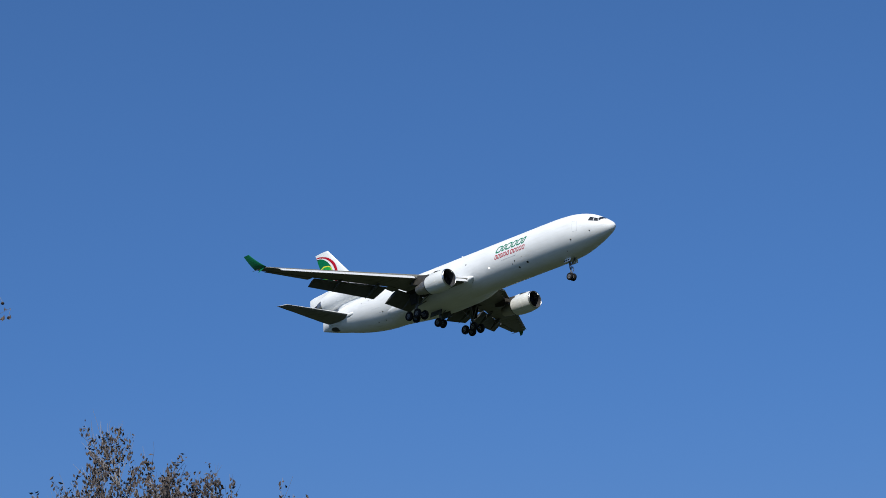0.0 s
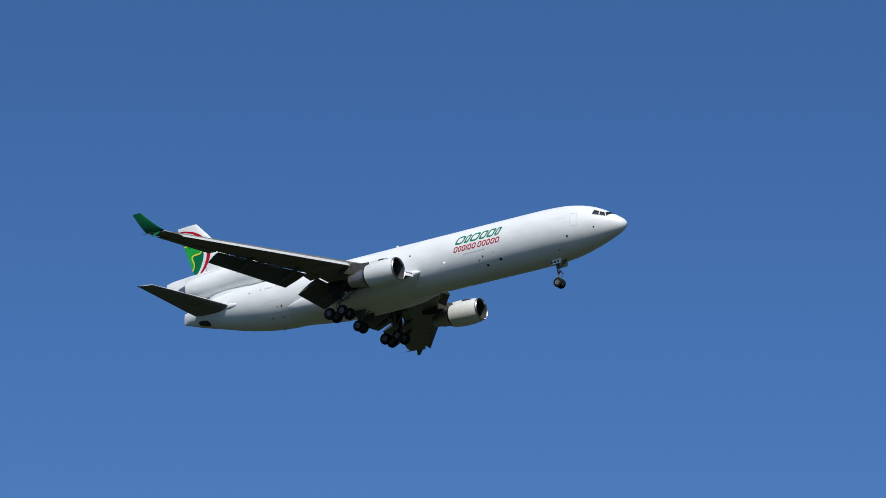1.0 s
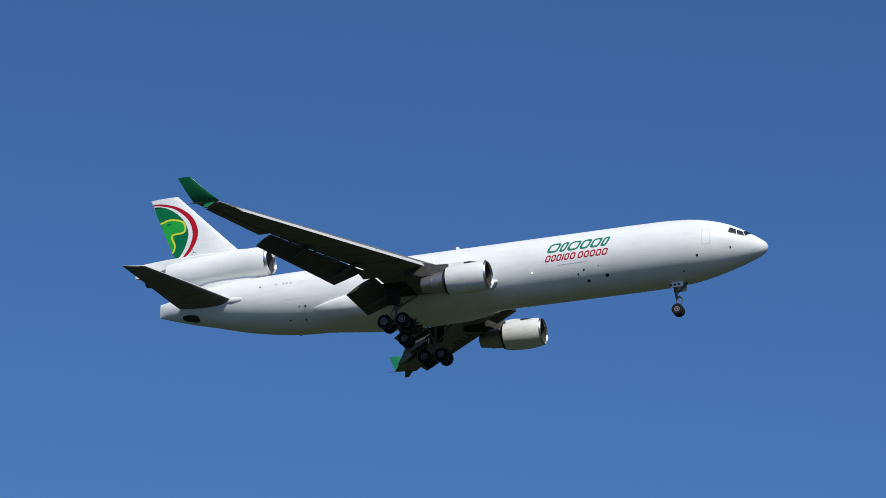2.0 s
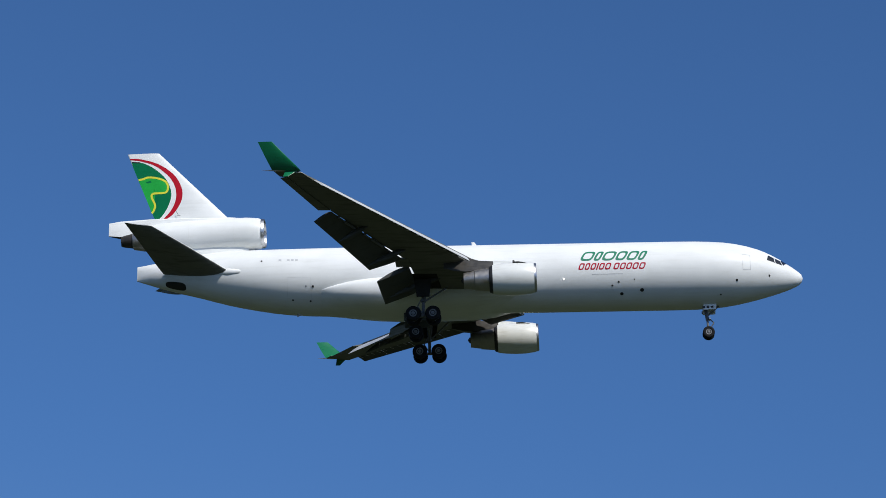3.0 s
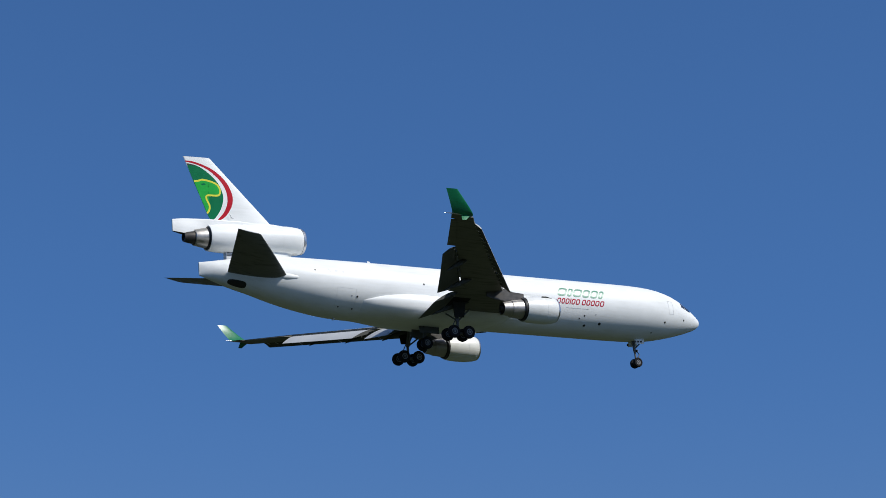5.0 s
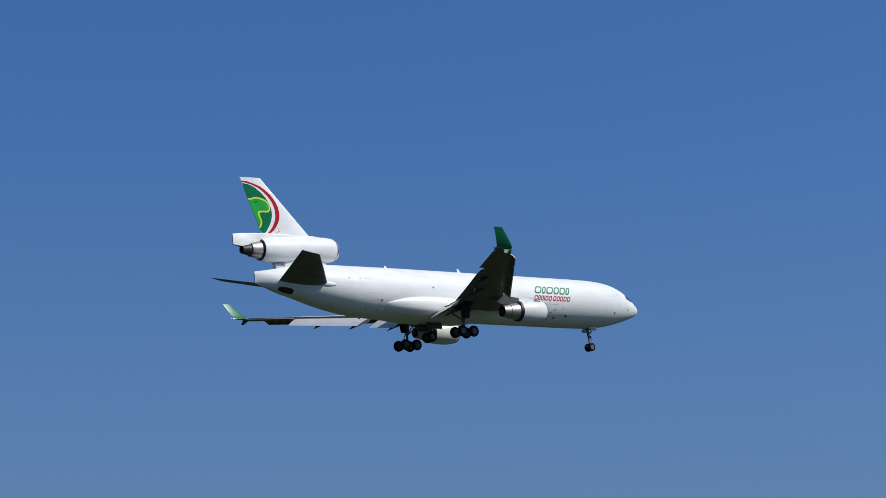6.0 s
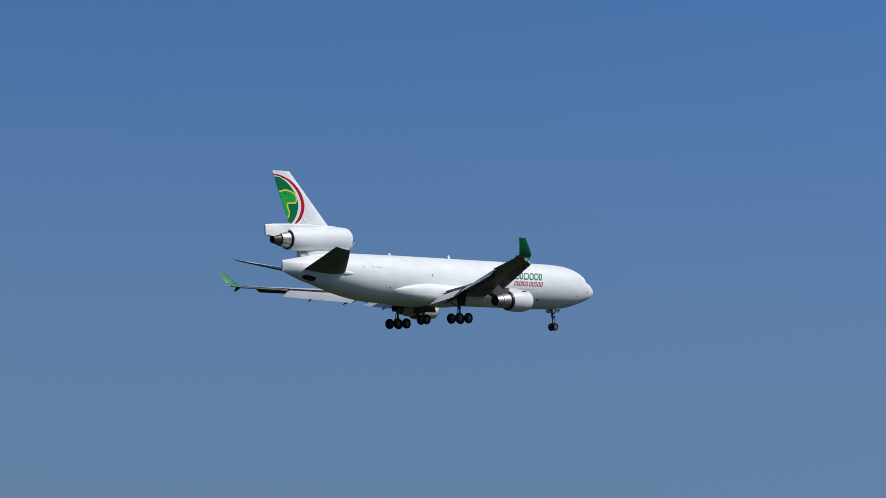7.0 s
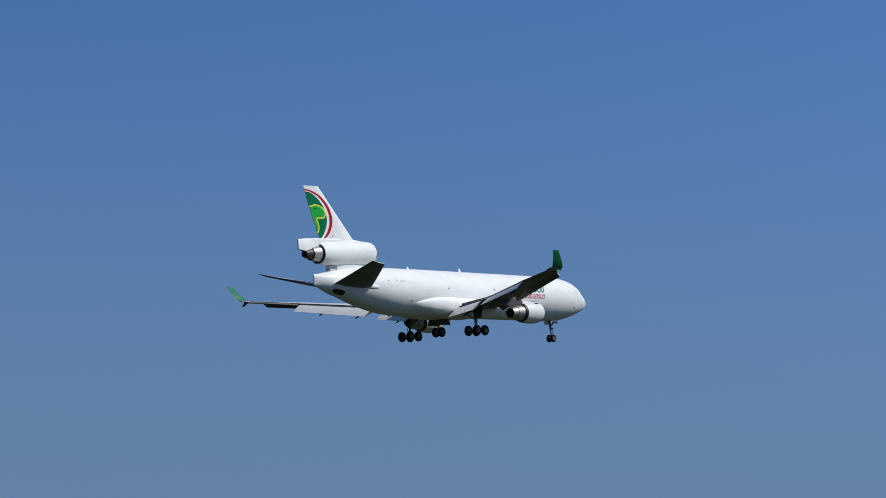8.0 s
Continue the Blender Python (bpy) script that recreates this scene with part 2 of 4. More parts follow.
def fus(x, a, out=0.0):
    """A point of the fuselage skin at station x; a: degrees above the horizontal, 0 starboard, 180 port."""
    top, bot, half = spline(FUS_X, FUS_TOP, x), spline(FUS_X, FUS_BOT, x), spline(FUS_X, FUS_HALF, x)
    t = radians(a)
    top, bot = top + droop(x), bot + droop(x)
    return Vector((x, -(half + out) * math.cos(t), (top + bot) / 2 + ((top - bot) / 2 + out) * math.sin(t)))


def skin_patch(x0, x1, a0, a1, out=0.012, nx=8, na=6, slant=0.0):
    """A thin plate that hugs the fuselage."""
    bm = bmesh.new()
    for o in (out,):
        g = [[bm.verts.new(fus(x0 + (x1 - x0) * i / nx + slant * j / na, a0 + (a1 - a0) * j / na, o)) for j in range(na + 1)] for i in range(nx + 1)]
        for i in range(nx):
            for j in range(na):
                bm.faces.new((g[i][j], g[i + 1][j], g[i + 1][j + 1], g[i][j + 1]))
    ext = bmesh.ops.extrude_face_region(bm, geom=bm.faces[:])
    for v in ext["geom"]:
        if isinstance(v, bmesh.types.BMVert):
            v.co = v.co + (Vector((0, v.co.y, v.co.z)).normalized() * -0.02)
    return bm


def skin_quad(c, out=0.014, n=6):
    """A thin pane between four (x, degrees) corners on the fuselage."""
    bm = bmesh.new()
    def at(u, v, o):
        x = [c[k][0] for k in range(4)]
        a = [c[k][1] for k in range(4)]
        mix = lambda q: (q[0] * (1 - u) + q[1] * u) * (1 - v) + (q[3] * (1 - u) + q[2] * u) * v
        return fus(mix(x), mix(a), o)
    layers = [[[bm.verts.new(at(i / n, j / n, o)) for j in range(n + 1)] for i in range(n + 1)] for o in (out, -0.02)]
    for g in layers:
        for i in range(n):
            for j in range(n):
                bm.faces.new((g[i][j], g[i + 1][j], g[i + 1][j + 1], g[i][j + 1]))
    p, q = layers
    rim = [(i, 0) for i in range(n)] + [(n, j) for j in range(n)] + [(n - i, n) for i in range(n)] + [(0, n - j) for j in range(n)]
    for (i, j), (k, l) in zip(rim, rim[1:] + rim[:1]):
        bm.faces.new((p[i][j], p[k][l], q[k][l], q[i][j]))
    return bm


def round_patch(x0, x1, a0, a1, out=0.014, n=28):
    """A thin rounded plate on the fuselage."""
    bm = bmesh.new()
    rim = []
    for i in range(n):
        c, q = math.cos(2 * math.pi * i / n), math.sin(2 * math.pi * i / n)
        c, q = math.copysign(abs(c) ** 0.65, c), math.copysign(abs(q) ** 0.65, q)
        rim.append(((x0 + x1) / 2 + c * (x1 - x0) / 2, (a0 + a1) / 2 + q * (a1 - a0) / 2))
    mid = ((x0 + x1) / 2, (a0 + a1) / 2)
    rows = [[bm.verts.new(fus(mid[0] + (x - mid[0]) * k, mid[1] + (a - mid[1]) * k, o)) for x, a in rim] for k, o in ((0.15, out), (0.5, out), (0.8, out), (1.0, out), (1.0, -0.03))]
    for r, t in zip(rows, rows[1:]):
        for i in range(n):
            j = (i + 1) % n
            bm.faces.new((r[i], r[j], t[j], t[i]))
    bm.faces.new(rows[0][::-1])
    return bm


def outline_patch(x0, x1, a0, a1, w=0.035):
    """A rectangular seam round a door, as thin raised strips on the skin."""
    bm = bmesh.new()
    da = math.degrees(w / 3.0)
    for u0, u1, b0, b1 in ((x0, x1, a0, a0 + da), (x0, x1, a1 - da, a1), (x0, x0 + w, a0, a1), (x1 - w, x1, a0, a1)):
        nx, na = 6, 8
        g = [[bm.verts.new(fus(u0 + (u1 - u0) * i / nx, b0 + (b1 - b0) * j / na, 0.006)) for j in range(na + 1)] for i in range(nx + 1)]
        for i in range(nx):
            for j in range(na):
                bm.faces.new((g[i][j], g[i + 1][j], g[i + 1][j + 1], g[i][j + 1]))
    return bm


def foil(le, te, thick, end=1.0, start=0.0, n=12, up=Vector((0, 0, 1)), camber=0.02):
    """An airfoil ring from leading to trailing edge, cut off at the fraction end."""
    le, te = Vector(le), Vector(te)
    ch = te - le
    c = ch.length
    nrm = (up - ch * (up.dot(ch) / c / c)).normalized()
    f = lambda x: 5 * thick * (0.2969 * math.sqrt(x) - 0.126 * x - 0.3516 * x * x + 0.2843 * x ** 3 - 0.1020 * x ** 4)
    xs = [start + (end - start) * (1 - math.cos(math.pi * i / n)) / 2 for i in range(n + 1)]
    mid = lambda x: camber * 4 * x * (1 - x)
    upper = [le + ch * x + nrm * c * (mid(x) + f(x) + 0.001) for x in xs]
    lower = [le + ch * x + nrm * c * (mid(x) - f(x) - 0.001) for x in xs]
    return upper[::-1] + lower


def wing_le(y):
    return Vector((-24.9 - (y - 3) * 0.775, y, -1.62 + (y - 3) * 0.105))


def wing_te(y):
    x = -35.1 - (y - 3) * 0.03 if y < 9.2 else -35.8 - (y - 9.2) * 0.58 if y < 18 else -40.904 - (y - 18) * 0.462
    return Vector((x, y, -2.02 + (y - 3) * 0.134))


def foil_low(x, y):
    """Height of the wing's lower skin at that place."""
    le, te = wing_le(y), wing_te(y)
    u = (le.x - x) / (le.x - te.x)
    c, t = le.x - te.x, 0.13 - 0.04 * min(1, (y - 3) / 21)
    return le.z + (te.z - le.z) * u + c * (0.08 * u * (1 - u) - 5 * t * (0.2969 * math.sqrt(u) - 0.126 * u - 0.3516 * u * u + 0.2843 * u ** 3 - 0.1020 * u ** 4))


def mirror(bm, side):
    if side < 0:
        for v in bm.verts:
            v.co.y = -v.co.y
    return bm


def section(y, end=1.0):
    t = 0.13 - 0.04 * min(1, (y - 3) / 21)
    return foil(wing_le(y), wing_te(y), t, end, 0.05 if 3.5 < y < 23.9 else 0.0)


def flap_foil(y, chord, gap, drop, deg):
    """A flap's section behind the cut-off wing, turned down by deg."""
    le, te = wing_le(y), wing_te(y)
    hinge = le.lerp(te, 0.86) + Vector((-gap, 0, -drop))
    d = Vector((-math.cos(radians(deg)), 0, -math.sin(radians(deg))))
    return foil(hinge, hinge + d * chord, 0.13)


def tone_by_facing(bm, cut=0.25):
    """Upper faces take the second, paler material; shade beneath is painted with the first."""
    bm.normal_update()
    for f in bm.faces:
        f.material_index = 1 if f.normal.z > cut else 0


def wing(aircraft, side):
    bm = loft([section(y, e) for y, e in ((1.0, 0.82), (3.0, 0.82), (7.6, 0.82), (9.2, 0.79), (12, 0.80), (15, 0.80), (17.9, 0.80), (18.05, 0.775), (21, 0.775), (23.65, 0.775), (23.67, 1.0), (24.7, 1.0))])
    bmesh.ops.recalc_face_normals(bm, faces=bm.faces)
    tone_by_facing(bm)
    w = part("wing", mirror(bm, side), (WINGGREY, WINGTOP), aircraft, "swept grey wing, shade painted darker beneath, paler on top")
    # trailing-edge flaps, lit tops painted pale and shaded undersides dark
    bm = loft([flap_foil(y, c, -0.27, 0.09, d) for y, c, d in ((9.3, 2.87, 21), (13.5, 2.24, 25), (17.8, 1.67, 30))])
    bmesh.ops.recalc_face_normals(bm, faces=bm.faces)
    tone_by_facing(bm)
    part("outboard_flap", mirror(bm, side), (FLAPGREY, WINGTOP), w, "lowered outboard flap, shade painted dark beneath")
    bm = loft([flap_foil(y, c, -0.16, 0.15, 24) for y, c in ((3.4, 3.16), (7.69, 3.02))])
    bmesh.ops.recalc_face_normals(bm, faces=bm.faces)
    tone_by_facing(bm)
    part("inboard_flap", mirror(bm, side), (FLAPGREY, WINGTOP), w, "lowered inboard flap, shade painted dark beneath")
    # leading-edge slats, drooped forward; sunlit top and nose painted pale, shade beneath dark
    for y0, y1 in ((3.6, 7.4), (9.2, 12.9), (12.95, 16.6), (16.65, 20.2), (20.25, 23.35)):
        rings = []
        for y in (y0, y1):
            c = (wing_te(y) - wing_le(y)).length
            m = 1 - 0.32 * (y - 3.6) / 20
            q = wing_le(y) + Vector((0.80 * m, 0, -0.72 * m))
            rings.append(foil(q, q + Vector((-0.11 * c - 0.75 * m, 0, 0.72 * m)), 0.15, camber=0.08))
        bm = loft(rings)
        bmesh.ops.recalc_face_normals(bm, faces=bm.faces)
        tone_by_facing(bm, -0.3)
        part("slat", mirror(bm, side), (FLAPGREY, WINGTOP), w, "extended leading-edge slat, shade painted dark beneath, lit top painted pale")
        for k in range(4):
            y = y0 + (y1 - y0) * (k + 0.5) / 4
            m = 1 - 0.32 * (y - 3.6) / 20
            a = wing_le(y) + Vector((-0.36 * m, 0, 0))
            a.z = foil_low(a.x, y) - 0.01
            bm = tube(bmesh.new(), a, wing_le(y) + Vector((0.14 * m, 0, -0.30 * m)), 0.042, 0.036, 8)
            part("slat_track", mirror(bm, side), STEEL, w, "bare metal slat track")
    # flap actuators lying along the gap before the outboard flap
    for y0, y1 in ((11.6, 13.9), (14.9, 17.0)):
        bm = bmesh.new()
        ends = []
        for y in (y0, y1):
            x = wing_le(y).lerp(wing_te(y), 0.80).x
            ends.append(Vector((x, y, foil_low(x, y) - 0.16)))
        a, b = ends
        tube(bm, a, a.lerp(b, 0.62), 0.13, 0.13, 10)
        tube(bm, a.lerp(b, 0.60), b, 0.055, 0.055, 8)
        for u in (0.05, 0.55, 0.97):
            c = a.lerp(b, u)
            tube(bm, c + Vector((0, 0, 0.24)), c + Vector((0, 0, -0.04)), 0.09, 0.14, 8)
        part("flap_actuator", mirror(bm, side), STRUT, w, "slim grey flap actuator")
    # flap hinge fairings, hanging below the flaps
    for y, ch, deg, gap in ((5.4, 2.75, 24, -0.35), (10.8, 2.1, 23, -0.22), (15.1, 1.5, 28.5, -0.22)):
        le, te = wing_le(y), wing_te(y)
        p = Vector((le.x + (te.x - le.x) * 0.56, y, 0))
        p.z = foil_low(p.x, y) + 0.05
        h = le.lerp(te, 0.86) + Vector((-gap, 0, -0.10))
        q = h + Vector((-math.cos(radians(deg)), 0, -math.sin(radians(deg)))) * (ch - 0.18) + Vector((-0.05, 0, -0.64))
        m = h + Vector((0.1, 0, -0.42))
        rings = []
        for k in range(9):
            u = k / 8
            c = p.lerp(m, u).lerp(m.lerp(q, u), u)
            r = 0.02 + 0.23 * math.sin(math.pi * u ** 0.8) ** 0.8
            rings.append([(c.x, c.y + 0.6 * r * math.cos(t), c.z + 1.15 * r * math.sin(t)) for t in (2 * math.pi * i / 12 for i in range(12))])
        part("flap_fairing", mirror(loft(rings), side), FLAPGREY, w, "slim grey flap hinge fairing")
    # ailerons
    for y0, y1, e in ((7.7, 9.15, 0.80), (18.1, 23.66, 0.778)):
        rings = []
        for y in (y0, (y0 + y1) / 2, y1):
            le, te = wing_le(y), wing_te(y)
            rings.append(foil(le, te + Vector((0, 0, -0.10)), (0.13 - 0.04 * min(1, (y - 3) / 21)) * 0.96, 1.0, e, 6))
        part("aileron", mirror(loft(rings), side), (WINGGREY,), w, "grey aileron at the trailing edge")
    # upper winglet with its green paint running into the wing tip
    rings = []
    for f in (0.0, 0.06, 0.15, 0.3, 0.5, 0.75, 1.0):
        y, z = 24.70 + 1.24 * f ** 0.58, 0.80 + 2.05 * f ** 1.08
        le, te = -41.75 - 2.2 * f, -44.0 - 1.08 * f
        n = Vector((0, -0.95, 0.31)) if f > 0.2 else Vector((0, -0.7, 0.71)) if f > 0.04 else Vector((0, -0.5, 0.86))
        rings.append(foil((le, y, z), (te, y - 0.05 * (le - te) * min(1, f * 4), z + 0.02), 0.07, up=n, camber=0.0))
    part("upper_winglet", mirror(loft(rings), side), GREEN, w, "upswept dark green winglet")
    rings = []
    for f in (0.0, 0.5, 1.0):
        rings.append(foil((-42.0 - 0.72 * f, 24.72 + 0.34 * f, 0.80 - 0.60 * f), (-43.0 - 0.12 * f, 24.72 + 0.34 * f, 0.80 - 0.60 * f), 0.08, up=Vector((0, -0.85, -0.5)), camber=0))
    part("lower_winglet", mirror(loft(rings), side), GREEN, w, "small green lower winglet")
    bm = bmesh.new()
    turned(bm, (-41.9, 24.75, 0.86), (-1, 0, 0), [(0, 0.02), (0.4, 0.10), (1.6, 0.10), (2.6, 0.03), (2.95, 0.01)], 10)
    part("tip_fairing", mirror(bm, side), STEEL, w, "bare metal wing-tip fairing")
    return w


def engine(aircraft, side):
    c = Vector((-23.35, 8.16, -2.92))
    ax = Vector((-1, 0, -0.02))
    bm = bmesh.new()
    turned(bm, c, ax, [(0.18, 1.255), (0.5, 1.335), (1.2, 1.41), (2.0, 1.42), (3.0, 1.35), (3.7, 1.24), (3.7, 1.16), (2.0, 1.20)], 48, caps=False)
    e = part("engine", mirror(bm, side), NACELLE, aircraft, "white wing engine nacelle with polished lip")
    bm = bmesh.new()
    turned(bm, c, ax, [(0.18, 1.125), (0.05, 1.15), (0.0, 1.19), (0.05, 1.235), (0.20, 1.265), (0.20, 1.19)], 48, caps=False)
    part("inlet_lip", mirror(bm, side), STEEL, e, "polished metal inlet lip")
    bm = bmesh.new()
    turned(bm, c, ax, [(0.22, 1.13), (0.7, 1.15), (1.3, 1.17), (1.3, 1.20), (0.22, 1.19)], 48, caps=False)
    part("inlet_duct", mirror(bm, side), DUCT, e, "dark grey inlet duct")
    bm = bmesh.new()
    turned(bm, c, ax, [(1.25, 1.165), (1.30, 1.165), (1.30, 0.3)], 48)
    for k in range(28):
        t = 2 * math.pi * k / 28
        r = lambda a, q, d: c + ax * d + Vector((0, math.cos(a) * q, math.sin(a) * q))
        slab(bm, [r(t, 0.3, 1.0), r(t + 0.06, 1.12, 1.05), r(t + 0.24, 1.12, 1.22), r(t + 0.2, 0.3, 1.2)], 0.02)
    turned(bm, c, ax, [(0.62, 0.01), (0.70, 0.12), (0.95, 0.26), (1.25, 0.34)], 20)
    part("fan", mirror(bm, side), FANDARK, e, "dark fan with spinner")
    bm = bmesh.new()
    turned(bm, c, ax, [(3.4, 1.06), (4.1, 0.98), (5.2, 0.86), (5.25, 0.80), (6.15, 0.66), (6.15, 0.60), (5.4, 0.6)], 36)
    part("core_cowl", mirror(bm, side), TITAN, e, "grey metal core cowl")
    # ring added in black for the dark of the gap between cowl and core
    bm = bmesh.new()
    turned(bm, c, ax, [(3.3, 1.20), (3.72, 1.19), (3.95, 1.12), (4.0, 1.03), (3.6, 1.0)], 40)
    part("nozzle_ring", mirror(bm, side), BLACK, e, "black ring painting the shade in the fan exhaust gap")
    bm = bmesh.new()
    turned(bm, c, ax, [(5.3, 0.42), (5.9, 0.36), (6.25, 0.25), (6.4, 0.03)], 24)
    part("exhaust_plug", mirror(bm, side), BURNT, e, "dark exhaust plug")
    # pylon from the cowl up to the wing, its aft part painted dark for shade
    y = 8.16
    def ring(x, zt, zb, h):
        return [(x, y - h, zb), (x, y - h, zt), (x, y - h * 0.5, zt + 0.05), (x, y + h * 0.5, zt + 0.05), (x, y + h, zt), (x, y + h, zb)]
    bm = loft([ring(-24.7, -1.55, -1.9, 0.06), (ring(-26.2, -1.40, -2.0, 0.22)), ring(-27.0, -1.44, -2.1, 0.26), ring(-28.2, -1.36, -2.2, 0.28), ring(-29.2, -1.05, -2.3, 0.28), ring(-30.2, -1.2, -2.2, 0.24), ring(-31.2, -1.3, -1.9, 0.05)])
    for f in bm.faces:
        f.material_index = 1 if f.calc_center_median().x < -27.0 else 0
    part("pylon", mirror(bm, side), (NACELLE, PYLON), e, "white engine pylon, stained brown with wing shade painted in behind the cowl")
    # strakes on both shoulders of the cowl
    for k in (-1, 1):
        at = lambda x, r: c + Vector((x, k * 0.66 * r, 0.75 * r))
        bm = slab(bmesh.new(), [at(-0.75, 1.36), at(-2.0, 1.40), at(-2.0, 1.52), at(-1.45, 1.54)], 0.03)
        part("strake", mirror(bm, side), FLAPGREY, e, "thin dark strake on the cowl's shoulder")
    # panel joint round the cowl
    bm = bmesh.new()
    turned(bm, c, ax, [(1.50, 1.40), (1.50, 1.421), (1.54, 1.423), (1.54, 1.40)], 48, caps=False)
    part("cowl_joint", mirror(bm, side), NACELLE, e, "thin joint between cowl panels")
    return e


def stabiliser(aircraft, side):
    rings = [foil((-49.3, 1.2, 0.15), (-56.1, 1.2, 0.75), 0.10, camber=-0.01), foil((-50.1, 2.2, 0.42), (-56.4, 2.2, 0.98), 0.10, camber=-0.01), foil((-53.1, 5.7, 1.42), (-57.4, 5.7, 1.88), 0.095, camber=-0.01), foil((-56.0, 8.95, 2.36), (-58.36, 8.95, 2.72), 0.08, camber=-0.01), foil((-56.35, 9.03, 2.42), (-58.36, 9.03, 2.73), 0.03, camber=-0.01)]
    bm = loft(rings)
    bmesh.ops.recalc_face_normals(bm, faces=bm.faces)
    # bright top and leading edge painted pale, the shaded underside dark
    tone_by_facing(bm, -0.25)
    part("stabiliser", mirror(bm, side), (WINGGREY, WINGTOP), aircraft, "grey horizontal stabiliser, shade painted darker beneath")
    bm = bmesh.new()
    turned(bm, (-48.9, 2.52, 0.30), (-1, -0.22, 0.06), [(-0.15, 0.02), (0.35, 0.26), (1.3, 0.38), (3.2, 0.32), (4.7, 0.03)], 20)
    part("root_fairing", mirror(bm, side), WHITE, aircraft, "white stabiliser root fairing")


FIN = ((-50.4, -57.05, 6.05), (-53.0, -58.05, 8.3), (-56.93, -59.79, 12.63))


def fin_half(x, z):
    """Half thickness of the fin at that place."""
    t = max(0, min(1, (z - 6.05) / 6.58))
    le, te = FIN[0][0] + (FIN[2][0] - FIN[0][0]) * t, FIN[0][1] + (FIN[2][1] - FIN[0][1]) * t
    u = max(0.0, min(1.0, (le - x) / (le - te)))
    return (le - te) * 5 * 0.085 * (0.2969 * math.sqrt(u) - 0.126 * u - 0.3516 * u * u + 0.2843 * u ** 3 - 0.1015 * u ** 4) + 0.012


def decal(points, mat, name, parent, lift, side, label):
    """A flat painted shape laid on the fin; points are (x, z)."""
    bm = bmesh.new()
    f = bm.faces.new([bm.verts.new((p[0], 0, p[1])) for p in points])
    bmesh.ops.triangulate(bm, faces=[f])
    for k in range(1, 14):
        bmesh.ops.bisect_plane(bm, geom=bm.verts[:] + bm.edges[:] + bm.faces[:], plane_co=(0, 0, 5.6 + 0.5 * k), plane_no=(0, 0, 1))
        bmesh.ops.bisect_plane(bm, geom=bm.verts[:] + bm.edges[:] + bm.faces[:], plane_co=(-60.5 + 0.45 * k, 0, 0), plane_no=(1, 0, 0))
    for v in bm.verts:
        v.co.y = -side * -1 * (fin_half(v.co.x, v.co.z) + lift)
    return part(name, bm, mat, parent, label, smooth=False)


def band(one, two, mat, name, parent, lift, side, label):
    """A painted strip on the fin between two lines of equal count."""
    bm = bmesh.new()
    rows = []
    for p, q in zip(one, two):
        rows.append([bm.verts.new((c.x, side * (fin_half(c.x, c.z) + lift), c.z)) for c in (p, p.lerp(q, 0.5), q)])
    for r, t in zip(rows, rows[1:]):
        for k in (0, 1):
            bm.faces.new((r[k], r[k + 1], t[k + 1], t[k]))
    return part(name, bm, mat, parent, label, smooth=False)


